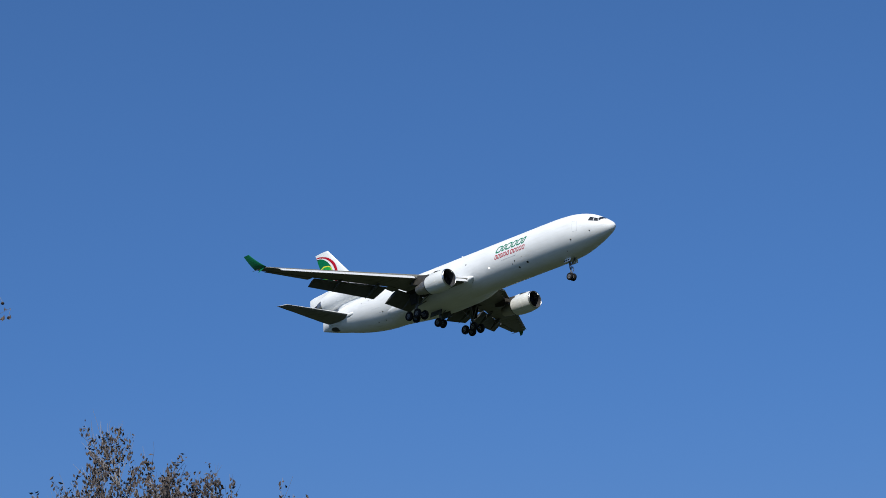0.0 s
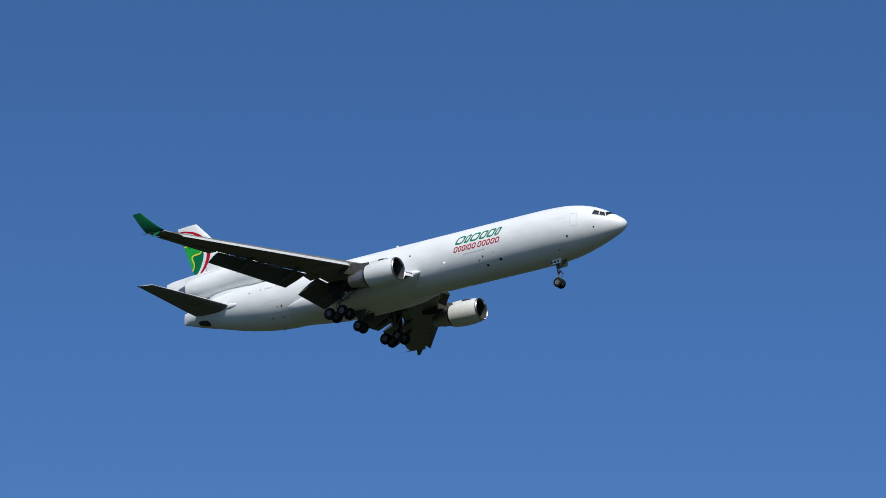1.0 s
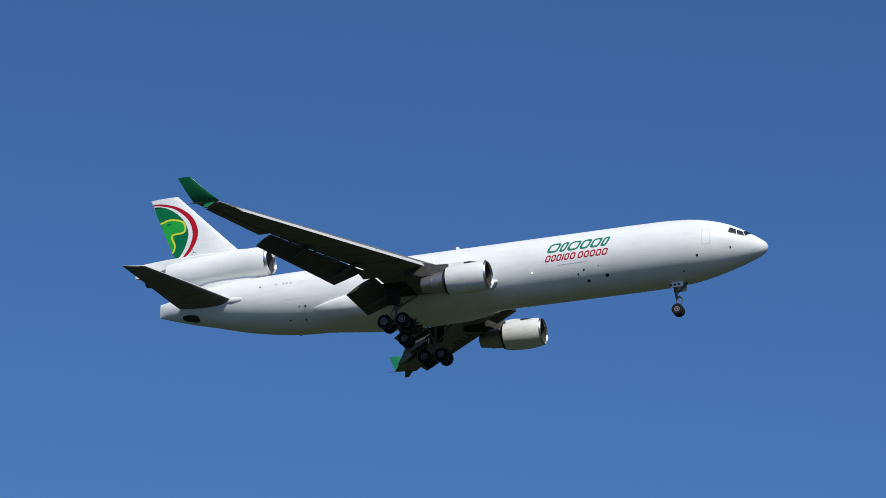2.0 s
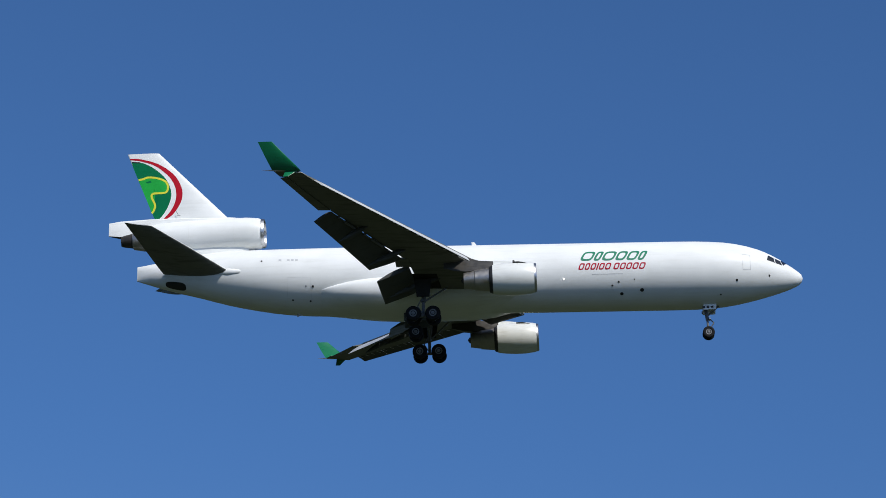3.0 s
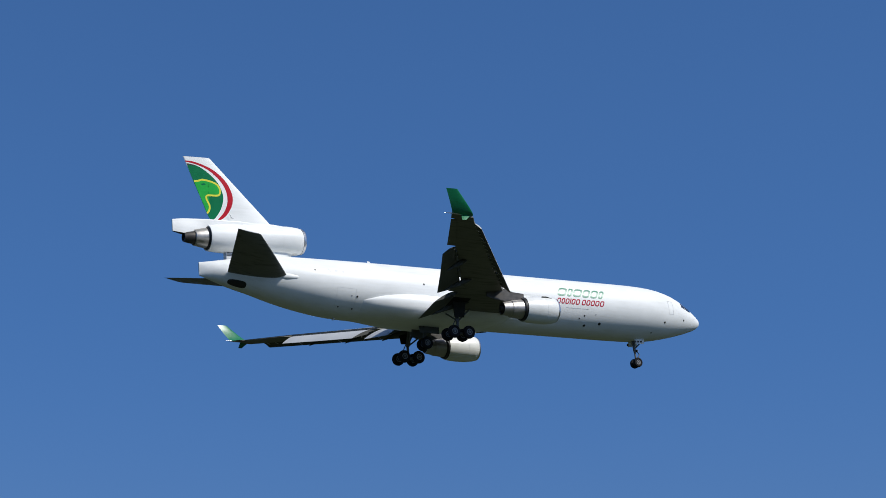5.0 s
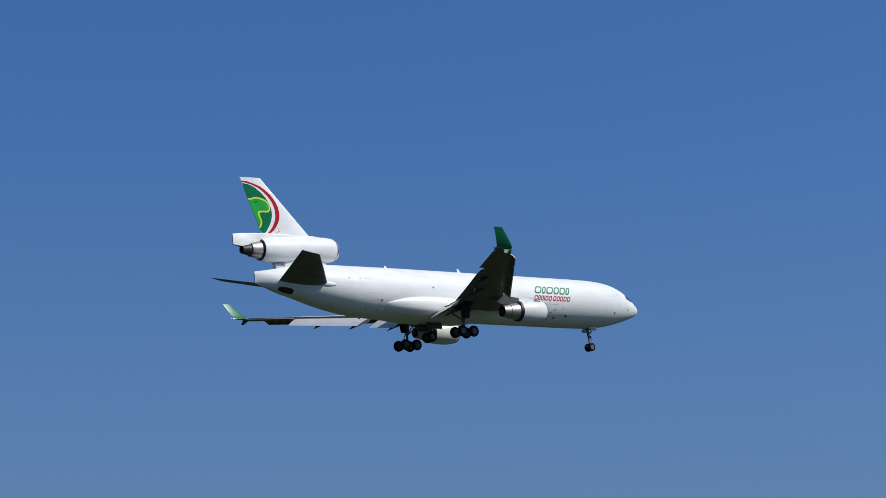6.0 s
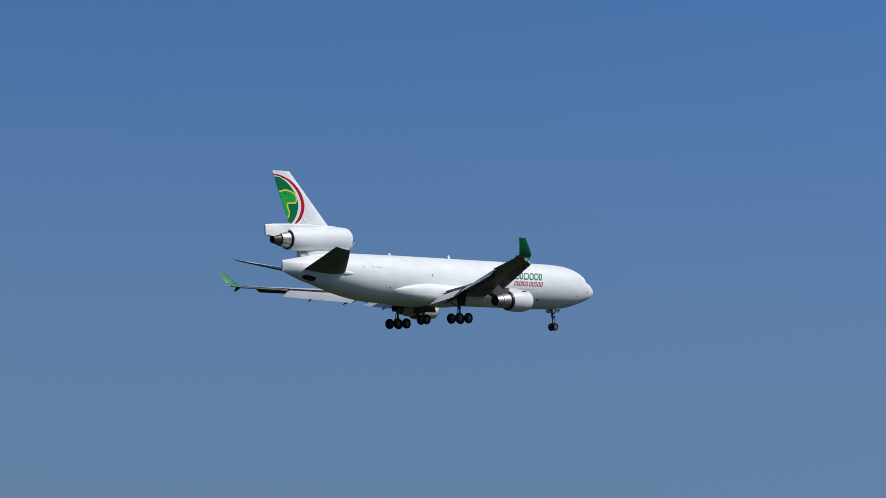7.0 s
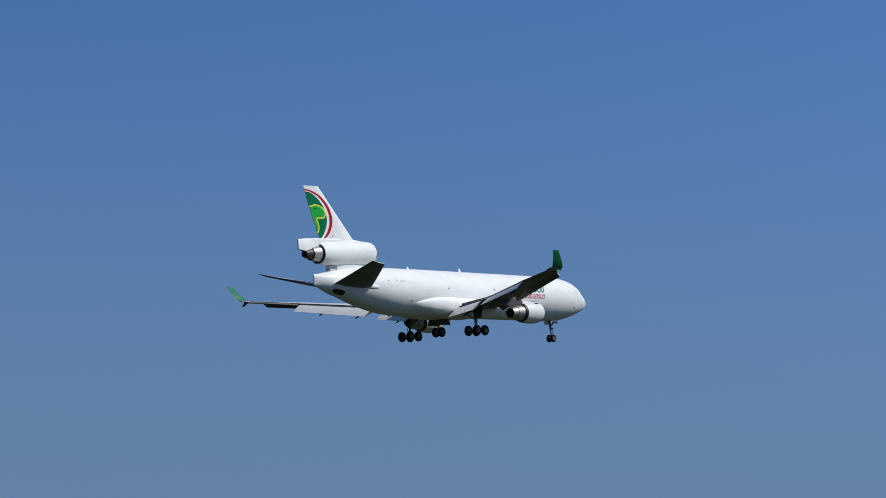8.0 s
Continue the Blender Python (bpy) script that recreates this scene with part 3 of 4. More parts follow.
def tail(aircraft):
    rings = []
    for i in range(7):
        t = i / 6
        le, te, z = FIN[0][0] + (FIN[2][0] - FIN[0][0]) * t, FIN[0][1] + (FIN[2][1] - FIN[0][1]) * t, 6.05 + 6.58 * t
        xs = [(1 - math.cos(math.pi * k / 14)) / 2 for k in range(15)]
        a = [Vector((le + (te - le) * u, fin_half(le + (te - le) * u, z), z)) for u in xs]
        b = [Vector((p.x, -p.y, z)) for p in a[1:-1]][::-1]
        rings.append(a + b)
    f = part("tail_fin", loft(rings), WHITE, aircraft, "white tail fin with green, lime and red emblem")
    # emblem: plain shapes in its colours, on both faces
    outer = catmull([(-59.56, 0, 12.20), (-58.6, 0, 12.11), (-56.9, 0, 11.53), (-55.5, 0, 10.46), (-54.8, 0, 9.15), (-54.8, 0, 8.0), (-55.38, 0, 6.92), (-56.05, 0, 6.35), (-56.9, 0, 6.0)])
    inner = catmull([(-56.9, 0, 6.0), (-56.25, 0, 6.48), (-55.66, 0, 7.23), (-55.31, 0, 8.2), (-55.4, 0, 9.29), (-56.0, 0, 10.35), (-57.2, 0, 11.36), (-58.5, 0, 11.88), (-59.56, 0, 12.08)])
    disc = catmull([(-59.42, 0, 11.93), (-58.3, 0, 11.70), (-57.1, 0, 10.97), (-56.15, 0, 9.93), (-55.73, 0, 8.66), (-56.0, 0, 7.5), (-56.54, 0, 6.6), (-57.05, 0, 6.14)])
    edge = [(-57.30, 6.6), (-57.9, 8.05), (-58.63, 9.8), (-59.2, 11.2)]
    shape = catmull([(-58.74, 0, 10.14), (-58.33, 0, 10.19), (-57.83, 0, 10.33), (-57.0, 0, 10.2), (-56.33, 0, 9.9), (-56.05, 0, 9.37), (-56.25, 0, 8.83), (-57.35, 0, 8.76), (-57.5, 0, 8.42), (-57.2, 0, 7.75), (-57.25, 0, 7.25), (-57.46, 0, 6.92)])
    for s in (-1, 1):
        flat = lambda line: [(p.x, p.z) for p in line]
        band(outer, inner[::-1], LOGO_RED, "emblem_arc", f, 0.008, s, "red painted arc")
        decal(flat(disc) + edge, LOGO_GREEN, "emblem_field", f, 0.008, s, "dark green painted field")
        decal(flat(shape) + [(-57.82, 7.85), (-58.38, 9.2)], LOGO_LIME, "emblem_shape", f, 0.014, s, "lime green painted shape")
        one, two = [], []
        for i, p in enumerate(shape):
            d = (shape[min(i + 1, len(shape) - 1)] - shape[max(i - 1, 0)]).normalized()
            w = Vector((-d.z, 0, d.x)) * 0.09
            one.append(p + w), two.append(p - w)
        decal([(-58.06, 9.90), (-57.66, 9.99), (-57.52, 9.86), (-57.88, 9.77)], LOGO_GREEN, "emblem_mark", f, 0.020, s, "dark green painted wedge")
        decal([(-59.40, 11.93), (-58.62, 11.82), (-58.68, 11.72), (-59.35, 11.80)], BLACK, "rudder_gap", f, 0.016, s, "dark gap at the rudder's head")
        band(one, two, LOGO_YELLOW, "emblem_line", f, 0.020, s, "yellow painted outline")
    for s in (-1, 1):
        bm = bmesh.new()
        tube(bm, (-55.22, s * 0.40, 6.90), (-55.05, s * 0.42, 6.58), 0.022, 0.022, 6)
        tube(bm, (-55.16, s * 0.42, 6.54), (-54.84, s * 0.42, 6.52), 0.03, 0.02, 6)
        part("rudder_bracket", bm, FLAPGREY, f, "small dark hinge bracket")
    # tail engine above the body
    c = Vector((-47.3, 0, 4.74))
    ax = Vector((-1, 0, -0.034))
    bm = bmesh.new()
    turned(bm, c, ax, [(0.25, 1.26), (0.6, 1.40), (1.6, 1.50), (3.5, 1.50), (6.0, 1.50), (8.2, 1.46), (9.6, 1.36), (10.3, 1.27), (10.3, 1.17), (9.0, 1.2)], 48, caps=False)
    e = part("tail_engine", bm, WHITE, aircraft, "white tail engine nacelle at the fin's foot")
    bm = bmesh.new()
    turned(bm, c, ax, [(0.26, 1.18), (0.06, 1.21), (0.0, 1.25), (0.06, 1.29), (0.28, 1.335), (0.28, 1.2)], 48, caps=False)
    part("inlet_lip", bm, STEEL, e, "polished metal inlet lip")
    bm = bmesh.new()
    turned(bm, c, ax, [(0.22, 1.19), (1.5, 1.16), (4.5, 1.1), (4.5, 0.02)], 48, caps=False)
    part("inlet_duct", bm, DUCT, e, "dark grey inlet duct")
    bm = bmesh.new()
    turned(bm, c, ax, [(9.6, 1.18), (10.34, 1.18), (10.42, 1.10), (10.5, 1.04), (9.6, 0.98)], 40)
    part("nozzle_ring", bm, BLACK, e, "black exhaust ring")
    bm = bmesh.new()
    turned(bm, c, ax, [(9.8, 1.06), (10.8, 0.98), (11.7, 0.80), (11.75, 0.74), (11.2, 0.72)], 40)
    part("core_cowl", bm, TITAN, e, "silver-grey core nozzle")
    bm = bmesh.new()
    turned(bm, c, ax, [(11.3, 0.70), (11.7, 0.68), (12.5, 0.54), (12.8, 0.46), (12.8, 0.36), (12.2, 0.36)], 32)
    part("exhaust_plug", bm, BURNT, e, "burnt exhaust tail pipe")
    for d, r in ((2.6, 1.501), (6.6, 1.49)):
        bm = bmesh.new()
        turned(bm, c, ax, [(d, r - 0.02), (d, r + 0.004), (d + 0.05, r + 0.004), (d + 0.05, r - 0.02)], 48, caps=False)
        part("cowl_joint", bm, NACELLE, e, "thin joint between cowl panels")
    # fairing over the exhaust
    def ring(x, zt, zb, h):
        return [(x, -h, zb), (x, -h, zt - 0.15), (x, -h * 0.55, zt), (x, h * 0.55, zt), (x, h, zt - 0.15), (x, h, zb)]
    bm = loft([ring(-49.2, 6.22, 5.6, 0.10), ring(-50.4, 6.28, 5.4, 0.32), ring(-54, 6.30, 5.2, 0.46), ring(-57.5, 6.28, 4.9, 0.42), ring(-60.2, 6.16, 4.66, 0.30), ring(-61.24, 6.04, 4.84, 0.10)])
    bm.normal_update()
    bmesh.ops.recalc_face_normals(bm, faces=bm.faces)
    for q in bm.faces:
        q.material_index = 1 if q.normal.z < -0.8 and q.calc_center_median().x < -57.5 else 0
    part("exhaust_fairing", bm, (WHITE, BURNT), aircraft, "white fairing over the tail exhaust")
    # saddle between body and tail engine
    bm = loft([ring(-48.7, 3.6, 2.5, 0.40), ring(-49.3, 3.65, 2.4, 0.62), ring(-52, 3.65, 2.2, 0.74), ring(-53.6, 3.62, 2.0, 0.70), ring(-54.6, 3.6, 1.9, 0.50)])
    part("engine_saddle", bm, NACELLE, aircraft, "white pedestal under the tail engine")
    bm = loft([ring(-54.55, 3.58, 1.9, 0.40), ring(-55.3, 3.56, 1.8, 0.38), ring(-55.75, 3.54, 1.75, 0.34)])
    v = part("vent_box", bm, GREY_MARK, aircraft, "grey louvred vent box behind the pedestal")
    for k in range(5):
        for q in (-1, 1):
            z = 2.62 + 0.16 * k
            bm = slab(bmesh.new(), [(-54.75, q * 0.40, z), (-55.65, q * 0.37, z), (-55.65, q * 0.37, z + 0.07), (-54.75, q * 0.40, z + 0.07)], 0.03)
            part("louvre", bm, FLAPGREY, v, "dark louvre")


def wheel(parent, c, r, w, side_hub=(1, -1)):
    c = Vector(c)
    bm = bmesh.new()
    h = w / 2
    turned(bm, c, (0, 1, 0), [(-h * 0.75, r * 0.52), (-h * 0.95, r * 0.62), (-h, r * 0.78), (-h * 0.82, r * 0.93), (-h * 0.45, r * 0.99), (0, r), (h * 0.45, r * 0.99), (h * 0.82, r * 0.93), (h, r * 0.78), (h * 0.95, r * 0.62), (h * 0.75, r * 0.52)], 32)
    part("tyre", bm, RUBBER, parent, "black rubber tyre")
    for s in side_hub:
        bm = bmesh.new()
        turned(bm, c, (0, s, 0), [(h * 0.5, r * 0.51), (h * 0.84, r * 0.49), (h * 0.80, r * 0.42), (h * 0.74, r * 0.32), (h * 0.76, r * 0.16), (h * 0.94, r * 0.13), (h * 0.96, r * 0.03)], 24)
        part("hub", bm, HUB, parent, "grey wheel hub")


def main_gear(aircraft, side):
    y, x, z = 5.33 * side, -33.08, -5.12
    bm = bmesh.new()
    tube(bm, (x + 0.15, y - 0.35 * side, -1.9), (x, y, -3.9), 0.20, 0.19, 16)
    tube(bm, (x, y, -3.9), (x, y, z + 0.05), 0.14, 0.14, 16)
    g = part("main_gear", bm, STRUT, aircraft, "lowered four-wheel main landing gear")
    bm = bmesh.new()
    tube(bm, (x + 0.95, y, z), (x - 0.95, y, z), 0.13, 0.13, 12)
    for dx in (0.84, -0.84):
        tube(bm, (x + dx, y - 0.62, z), (x + dx, y + 0.62, z), 0.09, 0.09, 12)
    part("bogie_beam", bm, STRUT, g)
    bm = bmesh.new()
    tube(bm, (x + 2.0, y - 0.9 * side, -2.3), (x + 0.05, y, -3.85), 0.08, 0.08, 10)
    tube(bm, (x - 0.1, y - 2.0 * side, -2.6), (x, y, -3.8), 0.08, 0.08, 10)
    part("brace", bm, STRUT, g)
    bm = bmesh.new()
    tube(bm, (x - 0.16, y, -3.6), (x - 0.5, y, -4.25), 0.05, 0.05, 8)
    tube(bm, (x - 0.5, y, -4.25), (x - 0.12, y, -4.85), 0.05, 0.05, 8)
    part("torque_link", bm, STRUT, g)
    for dx in (0.84, -0.84):
        for dy in (0.685, -0.685):
            wheel(g, (x + dx, y + dy, z), 0.66, 0.48)
    # door coloured dark to stand for the wing's shadow on it
    bm = slab(bmesh.new(), [(x + 0.75, y + 0.55 * side, -2.0), (x - 0.75, y + 0.55 * side, -2.0), (x - 0.55, y + 0.42 * side, -3.55), (x + 0.55, y + 0.42 * side, -3.55)], 0.05)
    part("gear_door", bm, GEAR_SHADE, g, "landing gear door with wing shade painted dark")
    # dark sheet on the lower skin: small well opening plus painted shade
    bm = bmesh.new()
    low = lambda px, py: Vector((px, py * side, foil_low(px, py) - 0.03))
    slab(bm, [low(x + 1.5, 3.7), low(x - 1.5, 3.7), low(x - 1.2, 6.3), low(x + 1.2, 6.3)], 0.02)
    part("wheel_well_shade", bm, GEAR_SHADE, g, "dark patch for the wheel well and the shade around it")


def centre_gear(aircraft):
    x, z = -34.0, -4.95
    bm = bmesh.new()
    tube(bm, (x + 0.1, 0, -2.9), (x, 0, -4.2), 0.19, 0.18, 16)
    tube(bm, (x, 0, -4.2), (x, 0, z), 0.13, 0.13, 16)
    tube(bm, (x, -0.5, z), (x, 0.5, z), 0.09, 0.09, 12)
    g = part("centre_gear", bm, STRUT, aircraft, "lowered two-wheel centre landing gear")
    bm = tube(bmesh.new(), (x + 1.7, 0, -3.0), (x, 0, -4.1), 0.07, 0.07, 10)
    part("brace", bm, STRUT, g)
    for dy in (0.48, -0.48):
        wheel(g, (x, dy, z), 0.64, 0.44)
    for s in (1, -1):
        bm = slab(bmesh.new(), [(x + 1.3, s * 0.75, -3.25), (x - 1.0, s * 0.75, -3.25), (x - 1.0, s * 1.0, -4.1), (x + 1.2, s * 1.0, -4.1)], 0.04)
        part("gear_door", bm, FLAPGREY, g, "grey landing gear door")


def nose_gear(aircraft):
    x, z = -8.6, -5.58
    bm = bmesh.new()
    tube(bm, (x - 0.25, 0, -2.7), (x - 0.05, 0, -4.4), 0.17, 0.15, 16)
    tube(bm, (x - 0.05, 0, -4.4), (x, 0, z), 0.10, 0.10, 16)
    tube(bm, (x, -0.36, z), (x, 0.36, z), 0.07, 0.07, 12)
    g = part("nose_gear", bm, STRUT, aircraft, "lowered two-wheel nose landing gear")
    bm = bmesh.new()
    tube(bm, (x + 1.1, 0.12, -3.0), (x, 0, -4.0), 0.06, 0.06, 10)
    tube(bm, (x + 1.1, -0.12, -3.0), (x, 0, -4.0), 0.06, 0.06, 10)
    part("brace", bm, STRUT, g)
    bm = bmesh.new()
    tube(bm, (x + 0.12, 0, -4.25), (x + 0.5, 0, -4.65), 0.05, 0.05, 8)
    tube(bm, (x + 0.5, 0, -4.65), (x + 0.1, 0, -5.25), 0.05, 0.05, 8)
    part("torque_link", bm, STRUT, g)
    bm = slab(bmesh.new(), [(x + 0.2, -0.32, -4.15), (x + 0.2, 0.32, -4.15), (x + 0.2, 0.32, -4.38), (x + 0.2, -0.32, -4.38)], 0.1)
    part("taxi_light", bm, STEEL, g, "metal taxi light box")
    for dy in (0.33, -0.33):
        wheel(g, (x, dy, z), 0.52, 0.36)
    for s in (1, -1):
        bm = slab(bmesh.new(), [(x + 0.75, s * 0.62, -3.12), (x - 0.40, s * 0.62, -3.15), (x - 0.40, s * 0.72, -3.68), (x + 0.70, s * 0.72, -3.65)], 0.04)
        part("gear_door", bm, WHITE, g, "white nose gear door")
        for k in range(3):
            x0 = x + 0.48 - 0.36 * k
            o = s * 0.05 if s > 0 else -0.006
            bm = slab(bmesh.new(), [(x0, s * 0.70 + o, -3.32), (x0 - 0.24, s * 0.70 + o, -3.32), (x0 - 0.24, s * 0.725 + o, -3.56), (x0, s * 0.725 + o, -3.56)], 0.006)
            part("marking_bar", bm, BLACK, g, "dark marking bar")


def lettering(fuselage, side):
    """The operator's mark as plain slanted loops and bars on the body side, a green row over a red one."""
    def quad(bm, x0, x1, a0, a1, lean):
        nx, na = 3, 3
        g = [[bm.verts.new(fus(x0 + (x1 - x0) * i / nx + lean * (a0 + (a1 - a0) * j / na), a0 + (a1 - a0) * j / na, 0.012)) for j in range(na + 1)] for i in range(nx + 1)]
        for i in range(nx):
            for j in range(na):
                bm.faces.new((g[i][j], g[i + 1][j], g[i + 1][j + 1], g[i][j + 1]))

    def loop(bm, x0, x1, a0, a1, lean, stroke):
        n, rows = 24, []
        for i in range(n):
            c, s = math.cos(2 * math.pi * i / n), math.sin(2 * math.pi * i / n)
            c, s = math.copysign(abs(c) ** 0.6, c), math.copysign(abs(s) ** 0.6, s)
            pair = []
            for k in (0, 1):
                a = (a0 + a1) / 2 + s * ((a1 - a0) / 2 - k * stroke / 0.0525)
                pair.append(bm.verts.new(fus((x0 + x1) / 2 + c * ((x1 - x0) / 2 - k * stroke) + lean * a, a, 0.012)))
            rows.append(pair)
        for i in range(n):
            p, q = rows[i], rows[(i + 1) % n]
            bm.faces.new((p[0], p[1], q[1], q[0]))

    def row(x, widths, a0, a1, lean, mat, gap):
        x -= lean * a0
        for w in widths:
            if w < 0:
                x -= w
                continue
            bm = bmesh.new()
            if w > 0.15:
                loop(bm, x, x + w, a0, a1, lean, (a1 - a0) * 0.0095)
            else:
                quad(bm, x, x + w, a0, a1, lean)
            part("painted_mark", mirror(bm, side), mat, fuselage, "green painted mark" if mat is TEXT_GREEN else "red painted mark", smooth=False)
            x += w + gap

    row(-19.66, (1.06, 0.60, 1.06, 0.86, 0.88, 0.58), 9.6, 28.8, 0.026, TEXT_GREEN, 0.10)
    row(-19.80, (0.46, 0.40, 0.44, 0.12, 0.44, 0.47, -0.18, 0.46, 0.46, 0.46, 0.48, 0.50), -6.2, 5.4, 0.019, TEXT_RED, 0.085)


def spot(x, a, r, mat, name, fuselage, label, out=0.012):
    c, q = fus(x, a, 0), fus(x, a, 1)
    bm = turned(bmesh.new(), c, q - c, [(-0.05, r), (out, r), (out + 0.004, r * 0.8)], 16)
    return part(name, bm, mat, fuselage, label)


def aircraft():
    top = new("cargo_aircraft")
    tagged(top, "white three-engine cargo jet with green winglets, gear down", "aircraft")
    # fuselage
    xs = [-0.2, -0.24, -0.33, -0.48, -0.64, -0.8, -1.2, -1.7, -2.2, -2.8, -3.5, -4.2, -5, -6, -7, -8.2, -9.5, -12] + [-12 - 2 * k for k in range(1, 16)] + [-43.5, -45, -46.5, -48, -49.2, -50.5, -51.7, -53, -54.2, -55.5, -56.4, -57.3, -58, -58.45, -58.6]
    bm = loft([[fus(x, 360 * k / 72) for k in range(72)] for x in xs])
    body = part("fuselage", bm, WHITE, top, "white painted fuselage")
    # wing root fairing and belly
    def belly(x, hw, zt, zb, proud=1.0):
        pts = []
        for k in range(40):
            t = 2 * math.pi * k / 40
            c, s = math.cos(t), math.sin(t)
            y, z = hw * math.copysign(abs(c) ** 0.75, c), (zt + zb) / 2 + (zt - zb) / 2 * math.copysign(abs(s) ** 0.8, s)
            r = math.hypot(y, z)
            k = (2.995 + (r - 2.995) * proud) / r if r > 2.995 else 1.0
            pts.append((x, y * k, z * k))
        return pts
    bm = loft([belly(-24.3, 2.75, -1.25, -1.75), belly(-24.7, 3.05, -1.05, -2.1), belly(-25.6, 3.25, -0.85, -2.65), belly(-27.2, 3.42, -0.65, -3.1), belly(-29, 3.5, -0.5, -3.3), belly(-33, 3.55, -0.3, -3.36), belly(-35.5, 3.5, -0.15, -3.3), belly(-37.2, 3.48, -0.2, -3.28, 0.92), belly(-38.6, 3.45, -0.34, -3.25, 0.76), belly(-39.8, 3.42, -0.58, -3.22, 0.55), belly(-40.8, 3.38, -0.88, -3.18, 0.34), belly(-41.6, 3.34, -1.2, -3.14, 0.16), belly(-42.3, 3.3, -1.55, -3.1, -0.05)])
    part("belly_fairing", bm, WHITE, top, "white wing-root and belly fairing")
    for s in (-1, 1):
        wing(top, s)
        engine(top, s)
        stabiliser(top, s)
        main_gear(top, s)
        lettering(body, -s)
    tail(top)
    centre_gear(top)
    nose_gear(top)
    # cockpit windows, three a side
    for port in (False, True):
        for corners in (((-3.36, 24), (-2.68, 24), (-2.74, 45), (-3.22, 46)), ((-2.60, 24), (-2.02, 26), (-2.22, 47), (-2.66, 45)), ((-1.94, 27), (-1.32, 80), (-1.86, 87), (-2.14, 48))):
            part("cockpit_window", skin_quad([(x, 180 - a if port else a) for x, a in corners]), GLASS, body, "dark cockpit window")
        x0, x1, a0, a1 = -5.56, -4.86, -9, 25
        a0, a1 = (180 - a1, 180 - a0) if port else (a0, a1)
        part("crew_door", outline_patch(x0, x1, a0, a1), GREY_MARK, body, "grey seam of the crew door")
        a0, a1 = (191.0, 229.0) if port else (-49.0, -11.0)
        part("cargo_door", outline_patch(-45.05, -42.95, a0, a1, 0.02), SEAM, body, "faint grey seam of the rear cargo door")
        for x0, x1, a0, a1 in ((-18.6, -15.9, -14.0, -13.0),):
            a0, a1 = (180 - a1, 180 - a0) if port else (a0, a1)
            part("hatch_seam", skin_patch(x0, x1, a0, a1, 0.008), GREY_MARK, body, "grey hatch seam")
        f = (lambda a: 180 - a) if port else (lambda a: a)
        for x, a, r in ((-3.25, -19, 0.10), (-6.1, -29, 0.11), (-16.05, -47.8, 0.15), (-14.3, -41.5, 0.17), (-16.3, -26.8, 0.09), (-16.85, -33, 0.08), (-14.94, -23, 0.05), (-42.8, -25.4, 0.10), (-43.4, -25, 0.06), (-43.06, -51.8, 0.09), (-44.6, -51.2, 0.09), (-47.3, 19.4, 0.08), (-7.5, -55, 0.08), (-25.35, 11.3, 0.11), (-35.3, 9.0, 0.11)):
            spot(x, f(a), r, BLACK, "vent", body, "dark round vent")
        spot(-21.05, f(-20.6), 0.055, LAMP, "wing_light", body, "small lit wing light", 0.03)
        x = -45.8
        for k in range(5):
            if k != 1:
                a0, a1 = (20, 24) if not port else (156, 160)
                part("registration_bar", skin_patch(x, x + 0.24, a0, a1, 0.01, 2, 2), GREY_MARK, body, "pale grey marking bar")
            x += 0.36
    # auxiliary power exhaust in the tail cone
    for port in (False, True):
        a0, a1 = (-70, -38) if not port else (218, 250)
        part("exhaust_port", round_patch(-55.95, -54.1, a0, a1), BLACK, body, "black auxiliary exhaust opening")
    # aerials
    for x, h in ((-28.5, 0.38), (-39.5, 0.30)):
        bm = slab(bmesh.new(), [(x, -0.02, 2.95), (x - 0.5, -0.02, 2.95), (x - 0.55, -0.02, 3.0 + h), (x - 0.3, -0.02, 3.0 + h)], 0.04)
        part("aerial", bm, WHITE, body, "white blade aerial")
    for x in (-11.0, -30.0, -44.0):
        z = spline(FUS_X, FUS_BOT, x)
        bm = slab(bmesh.new(), [(x, -0.02, z + 0.03), (x - 0.4, -0.02, z + 0.03), (x - 0.45, -0.02, z - 0.22), (x - 0.25, -0.02, z - 0.22)], 0.04)
        part("aerial", bm, GREY_MARK, body, "grey blade aerial")
    return top


JET = aircraft()


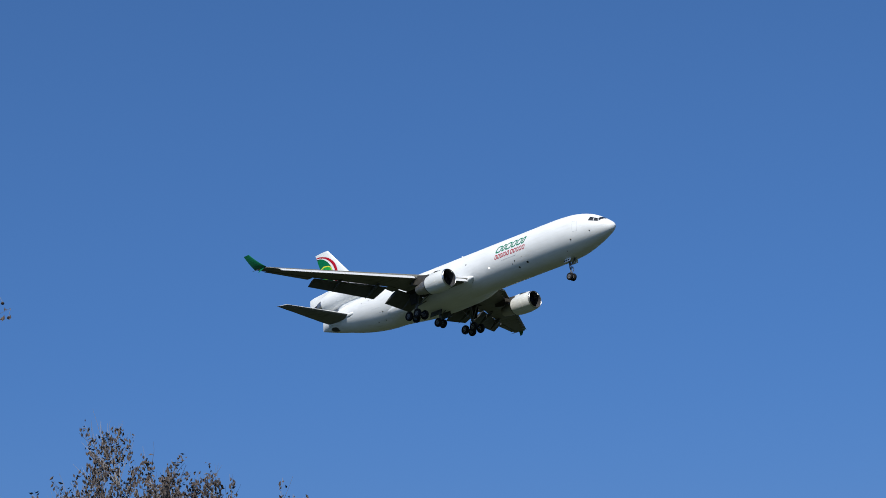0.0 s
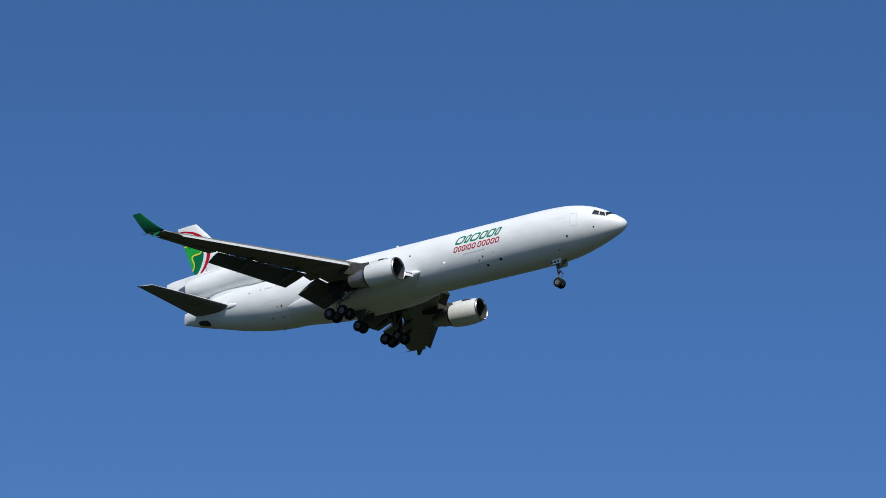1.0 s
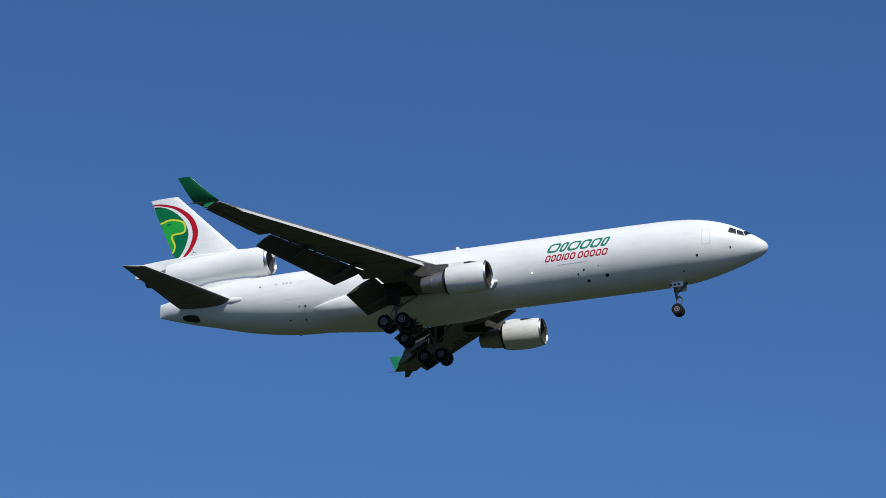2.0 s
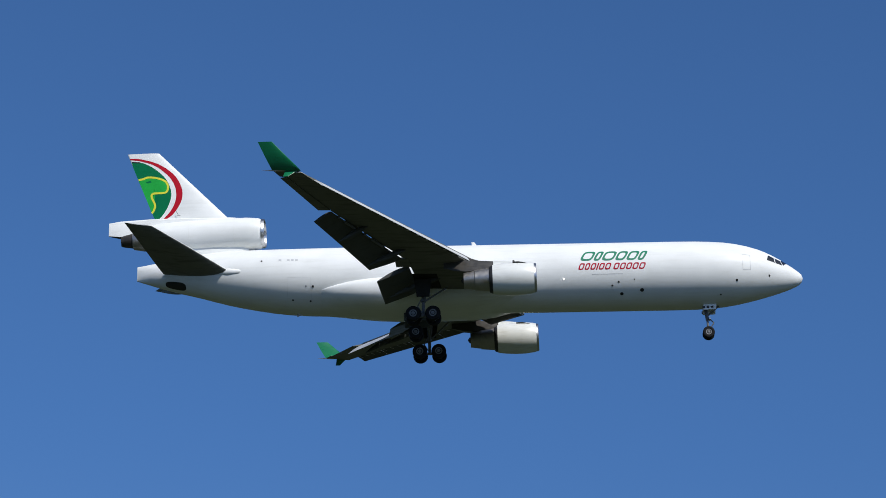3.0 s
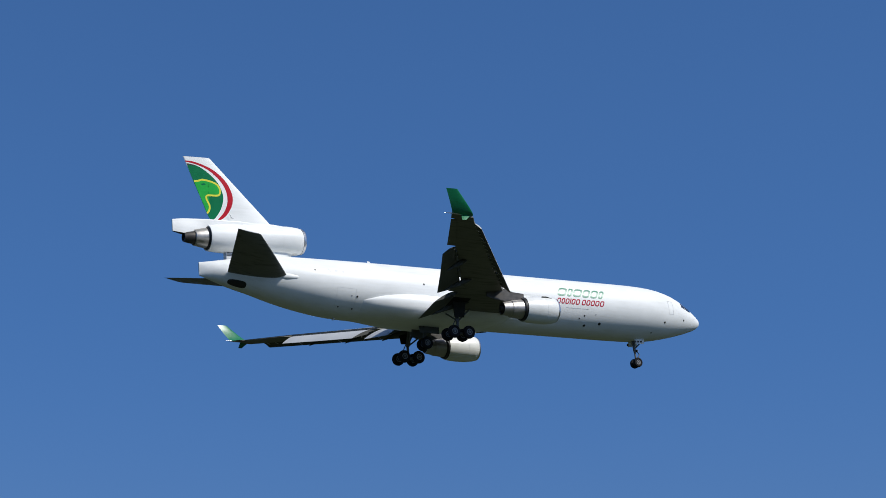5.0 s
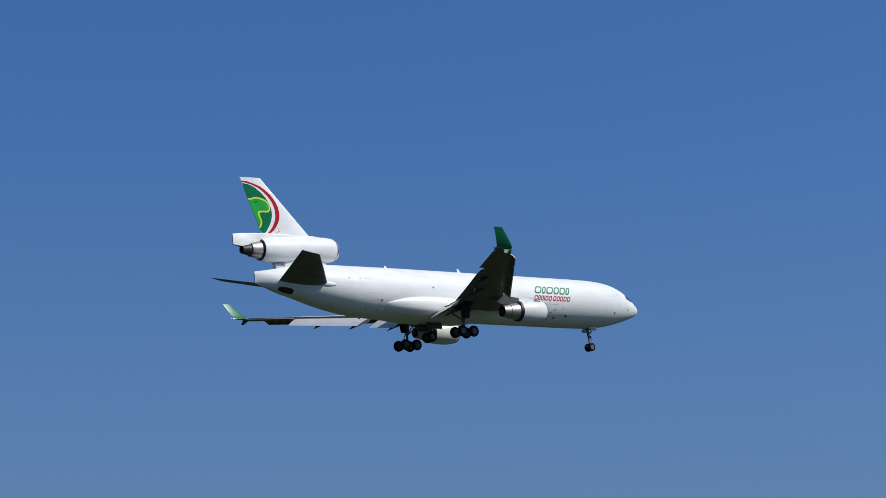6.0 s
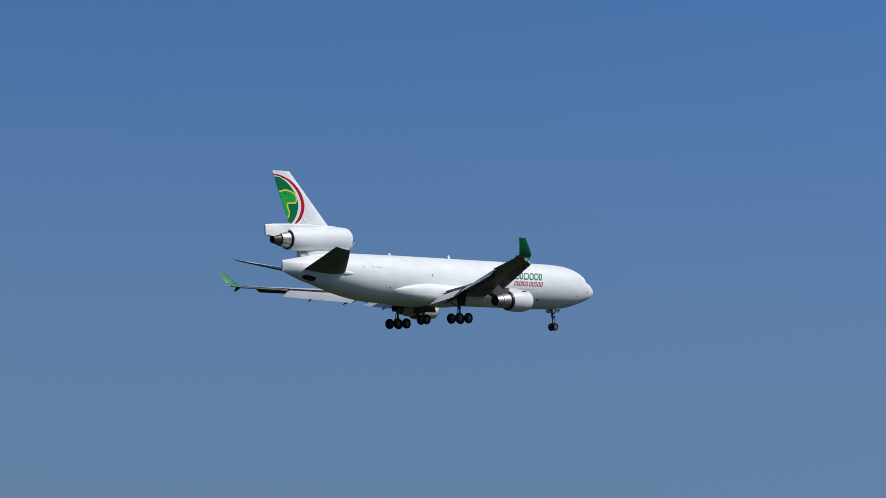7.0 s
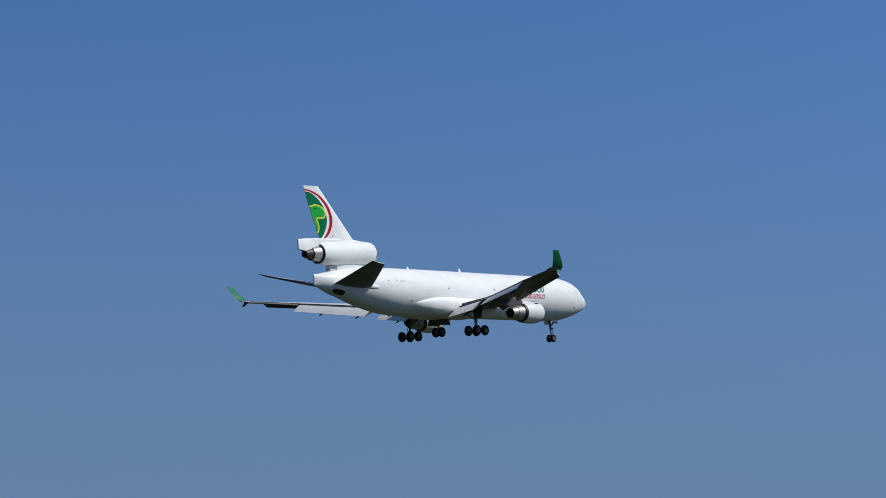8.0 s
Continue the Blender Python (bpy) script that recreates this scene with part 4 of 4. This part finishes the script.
# ---------------------------------------------------------------- trees
def tree(name, base, height, spread, seed, label, leaves=6, balls=0.0):
    """A half-bare tree: tapered trunk, forking limbs, upright twigs with withered leaves and hanging seed balls."""
    rnd, chance = random.Random(seed), random.Random(seed + 7)
    wood, crown, fruit = bmesh.new(), bmesh.new(), bmesh.new()
    shoots = []

    def grow(p, d, ln, r, depth):
        q, k = p, 3
        for i in range(k):
            d = (d + Vector((rnd.uniform(-1, 1), rnd.uniform(-1, 1), rnd.uniform(-0.25, 0.75))) * 0.17).normalized()
            n = q + d * ln / k
            tube(wood, q, n, r * (1 - 0.2 * i), r * (1 - 0.2 * (i + 1)), 8 if r > 0.05 else 3)
            q = n
            if depth >= 4:
                shoots.append((q, d, depth))
            if depth in (3, 4, 5) and i > 0:
                a = rnd.uniform(0, 2 * math.pi)
                grow(q, (d + Vector((math.cos(a), math.sin(a), 0.3)) * 0.8).normalized(), ln * 0.5, max(r * 0.5, 0.006), depth + 1)
        if depth >= 6:
            return
        for i in range(3 if depth < 5 else 2):
            a = rnd.uniform(0, 2 * math.pi)
            side = Vector((math.cos(a), math.sin(a), rnd.uniform(0.0, 0.5)))
            grow(q, (d * rnd.uniform(0.8, 1.2) + side * spread * rnd.uniform(0.5, 1.1)).normalized(), ln * rnd.uniform(0.55, 0.78), max(r * 0.52, 0.006), depth + 1)

    b = Vector(base)
    fork = b + Vector((0.2, -0.1, height * 0.30))
    tube(wood, b + Vector((0, 0, -0.3)), b + Vector((0, 0, 0.4)), 0.42, 0.30, 12)
    tube(wood, b + Vector((0, 0, 0.4)), fork, 0.30, 0.22, 12)
    for i in range(4):
        a = 2 * math.pi * (i + rnd.uniform(-0.25, 0.25)) / 4
        grow(fork, Vector((math.cos(a) * spread, math.sin(a) * spread, 1.2)).normalized(), height * 0.235, 0.13, 1)
    grow(fork, Vector((0.05, 0.02, 1)), height * 0.25, 0.15, 1)
    for p, d, depth in shoots:
        for i in range(rnd.randint(3, leaves + 3) if rnd.random() < 0.42 else 0):
            c = p - d * rnd.uniform(0, 0.25) + Vector((rnd.gauss(0, 0.045), rnd.gauss(0, 0.045), rnd.gauss(-0.04, 0.07)))
            u = Vector((rnd.uniform(-0.8, 0.8), rnd.uniform(-0.8, 0.8), rnd.uniform(-1.6, 0.1))).normalized() * rnd.uniform(0.03, 0.068)
            v = u.orthogonal().normalized() * u.length * 0.45
            w = u.cross(v).normalized() * u.length * 0.35
            a = [crown.verts.new(c - u), crown.verts.new(c + v + w), crown.verts.new(c + u), crown.verts.new(c - v + w)]
            crown.faces.new((a[0], a[1], a[2]))
            crown.faces.new((a[0], a[2], a[3]))
        if chance.random() < balls:
            c = p + Vector((chance.uniform(-0.05, 0.05), chance.uniform(-0.05, 0.05), -chance.uniform(0.06, 0.14)))
            tube(wood, p, c, 0.004, 0.003, 3)
            turned(fruit, c, (0, 0, -1), [(0, 0.004), (0.008, 0.022), (0.028, 0.032), (0.048, 0.022), (0.056, 0.004)], 8)
    t = new(name)
    tagged(t, label, "tree")
    part("trunk", wood, BARK, t, "grey-brown trunk and bare limbs")
    part("crown", crown, LEAF, t, "sparse brown withered leaves", smooth=False)
    if balls:
        part("seed_balls", fruit, FRUIT, t, "dark hanging seed balls")
    else:
        fruit.free()
    return t


tree("tree", (-45.84, 35.31, 0), 14.3, 0.42, 3320, "half-bare tree with withered brown leaves on grass")
tree("tree", (-38.92, 20.42, 0), 14.91, 0.50, 26, "taller bare tree with dark hanging seed balls", leaves=2, balls=0.75)


# ---------------------------------------------------------------- movement
def motions():
    walk(JET, [(t, pose(x, y, z, *ATTITUDE)) for t, x, y, z in FLIGHT])


motions()
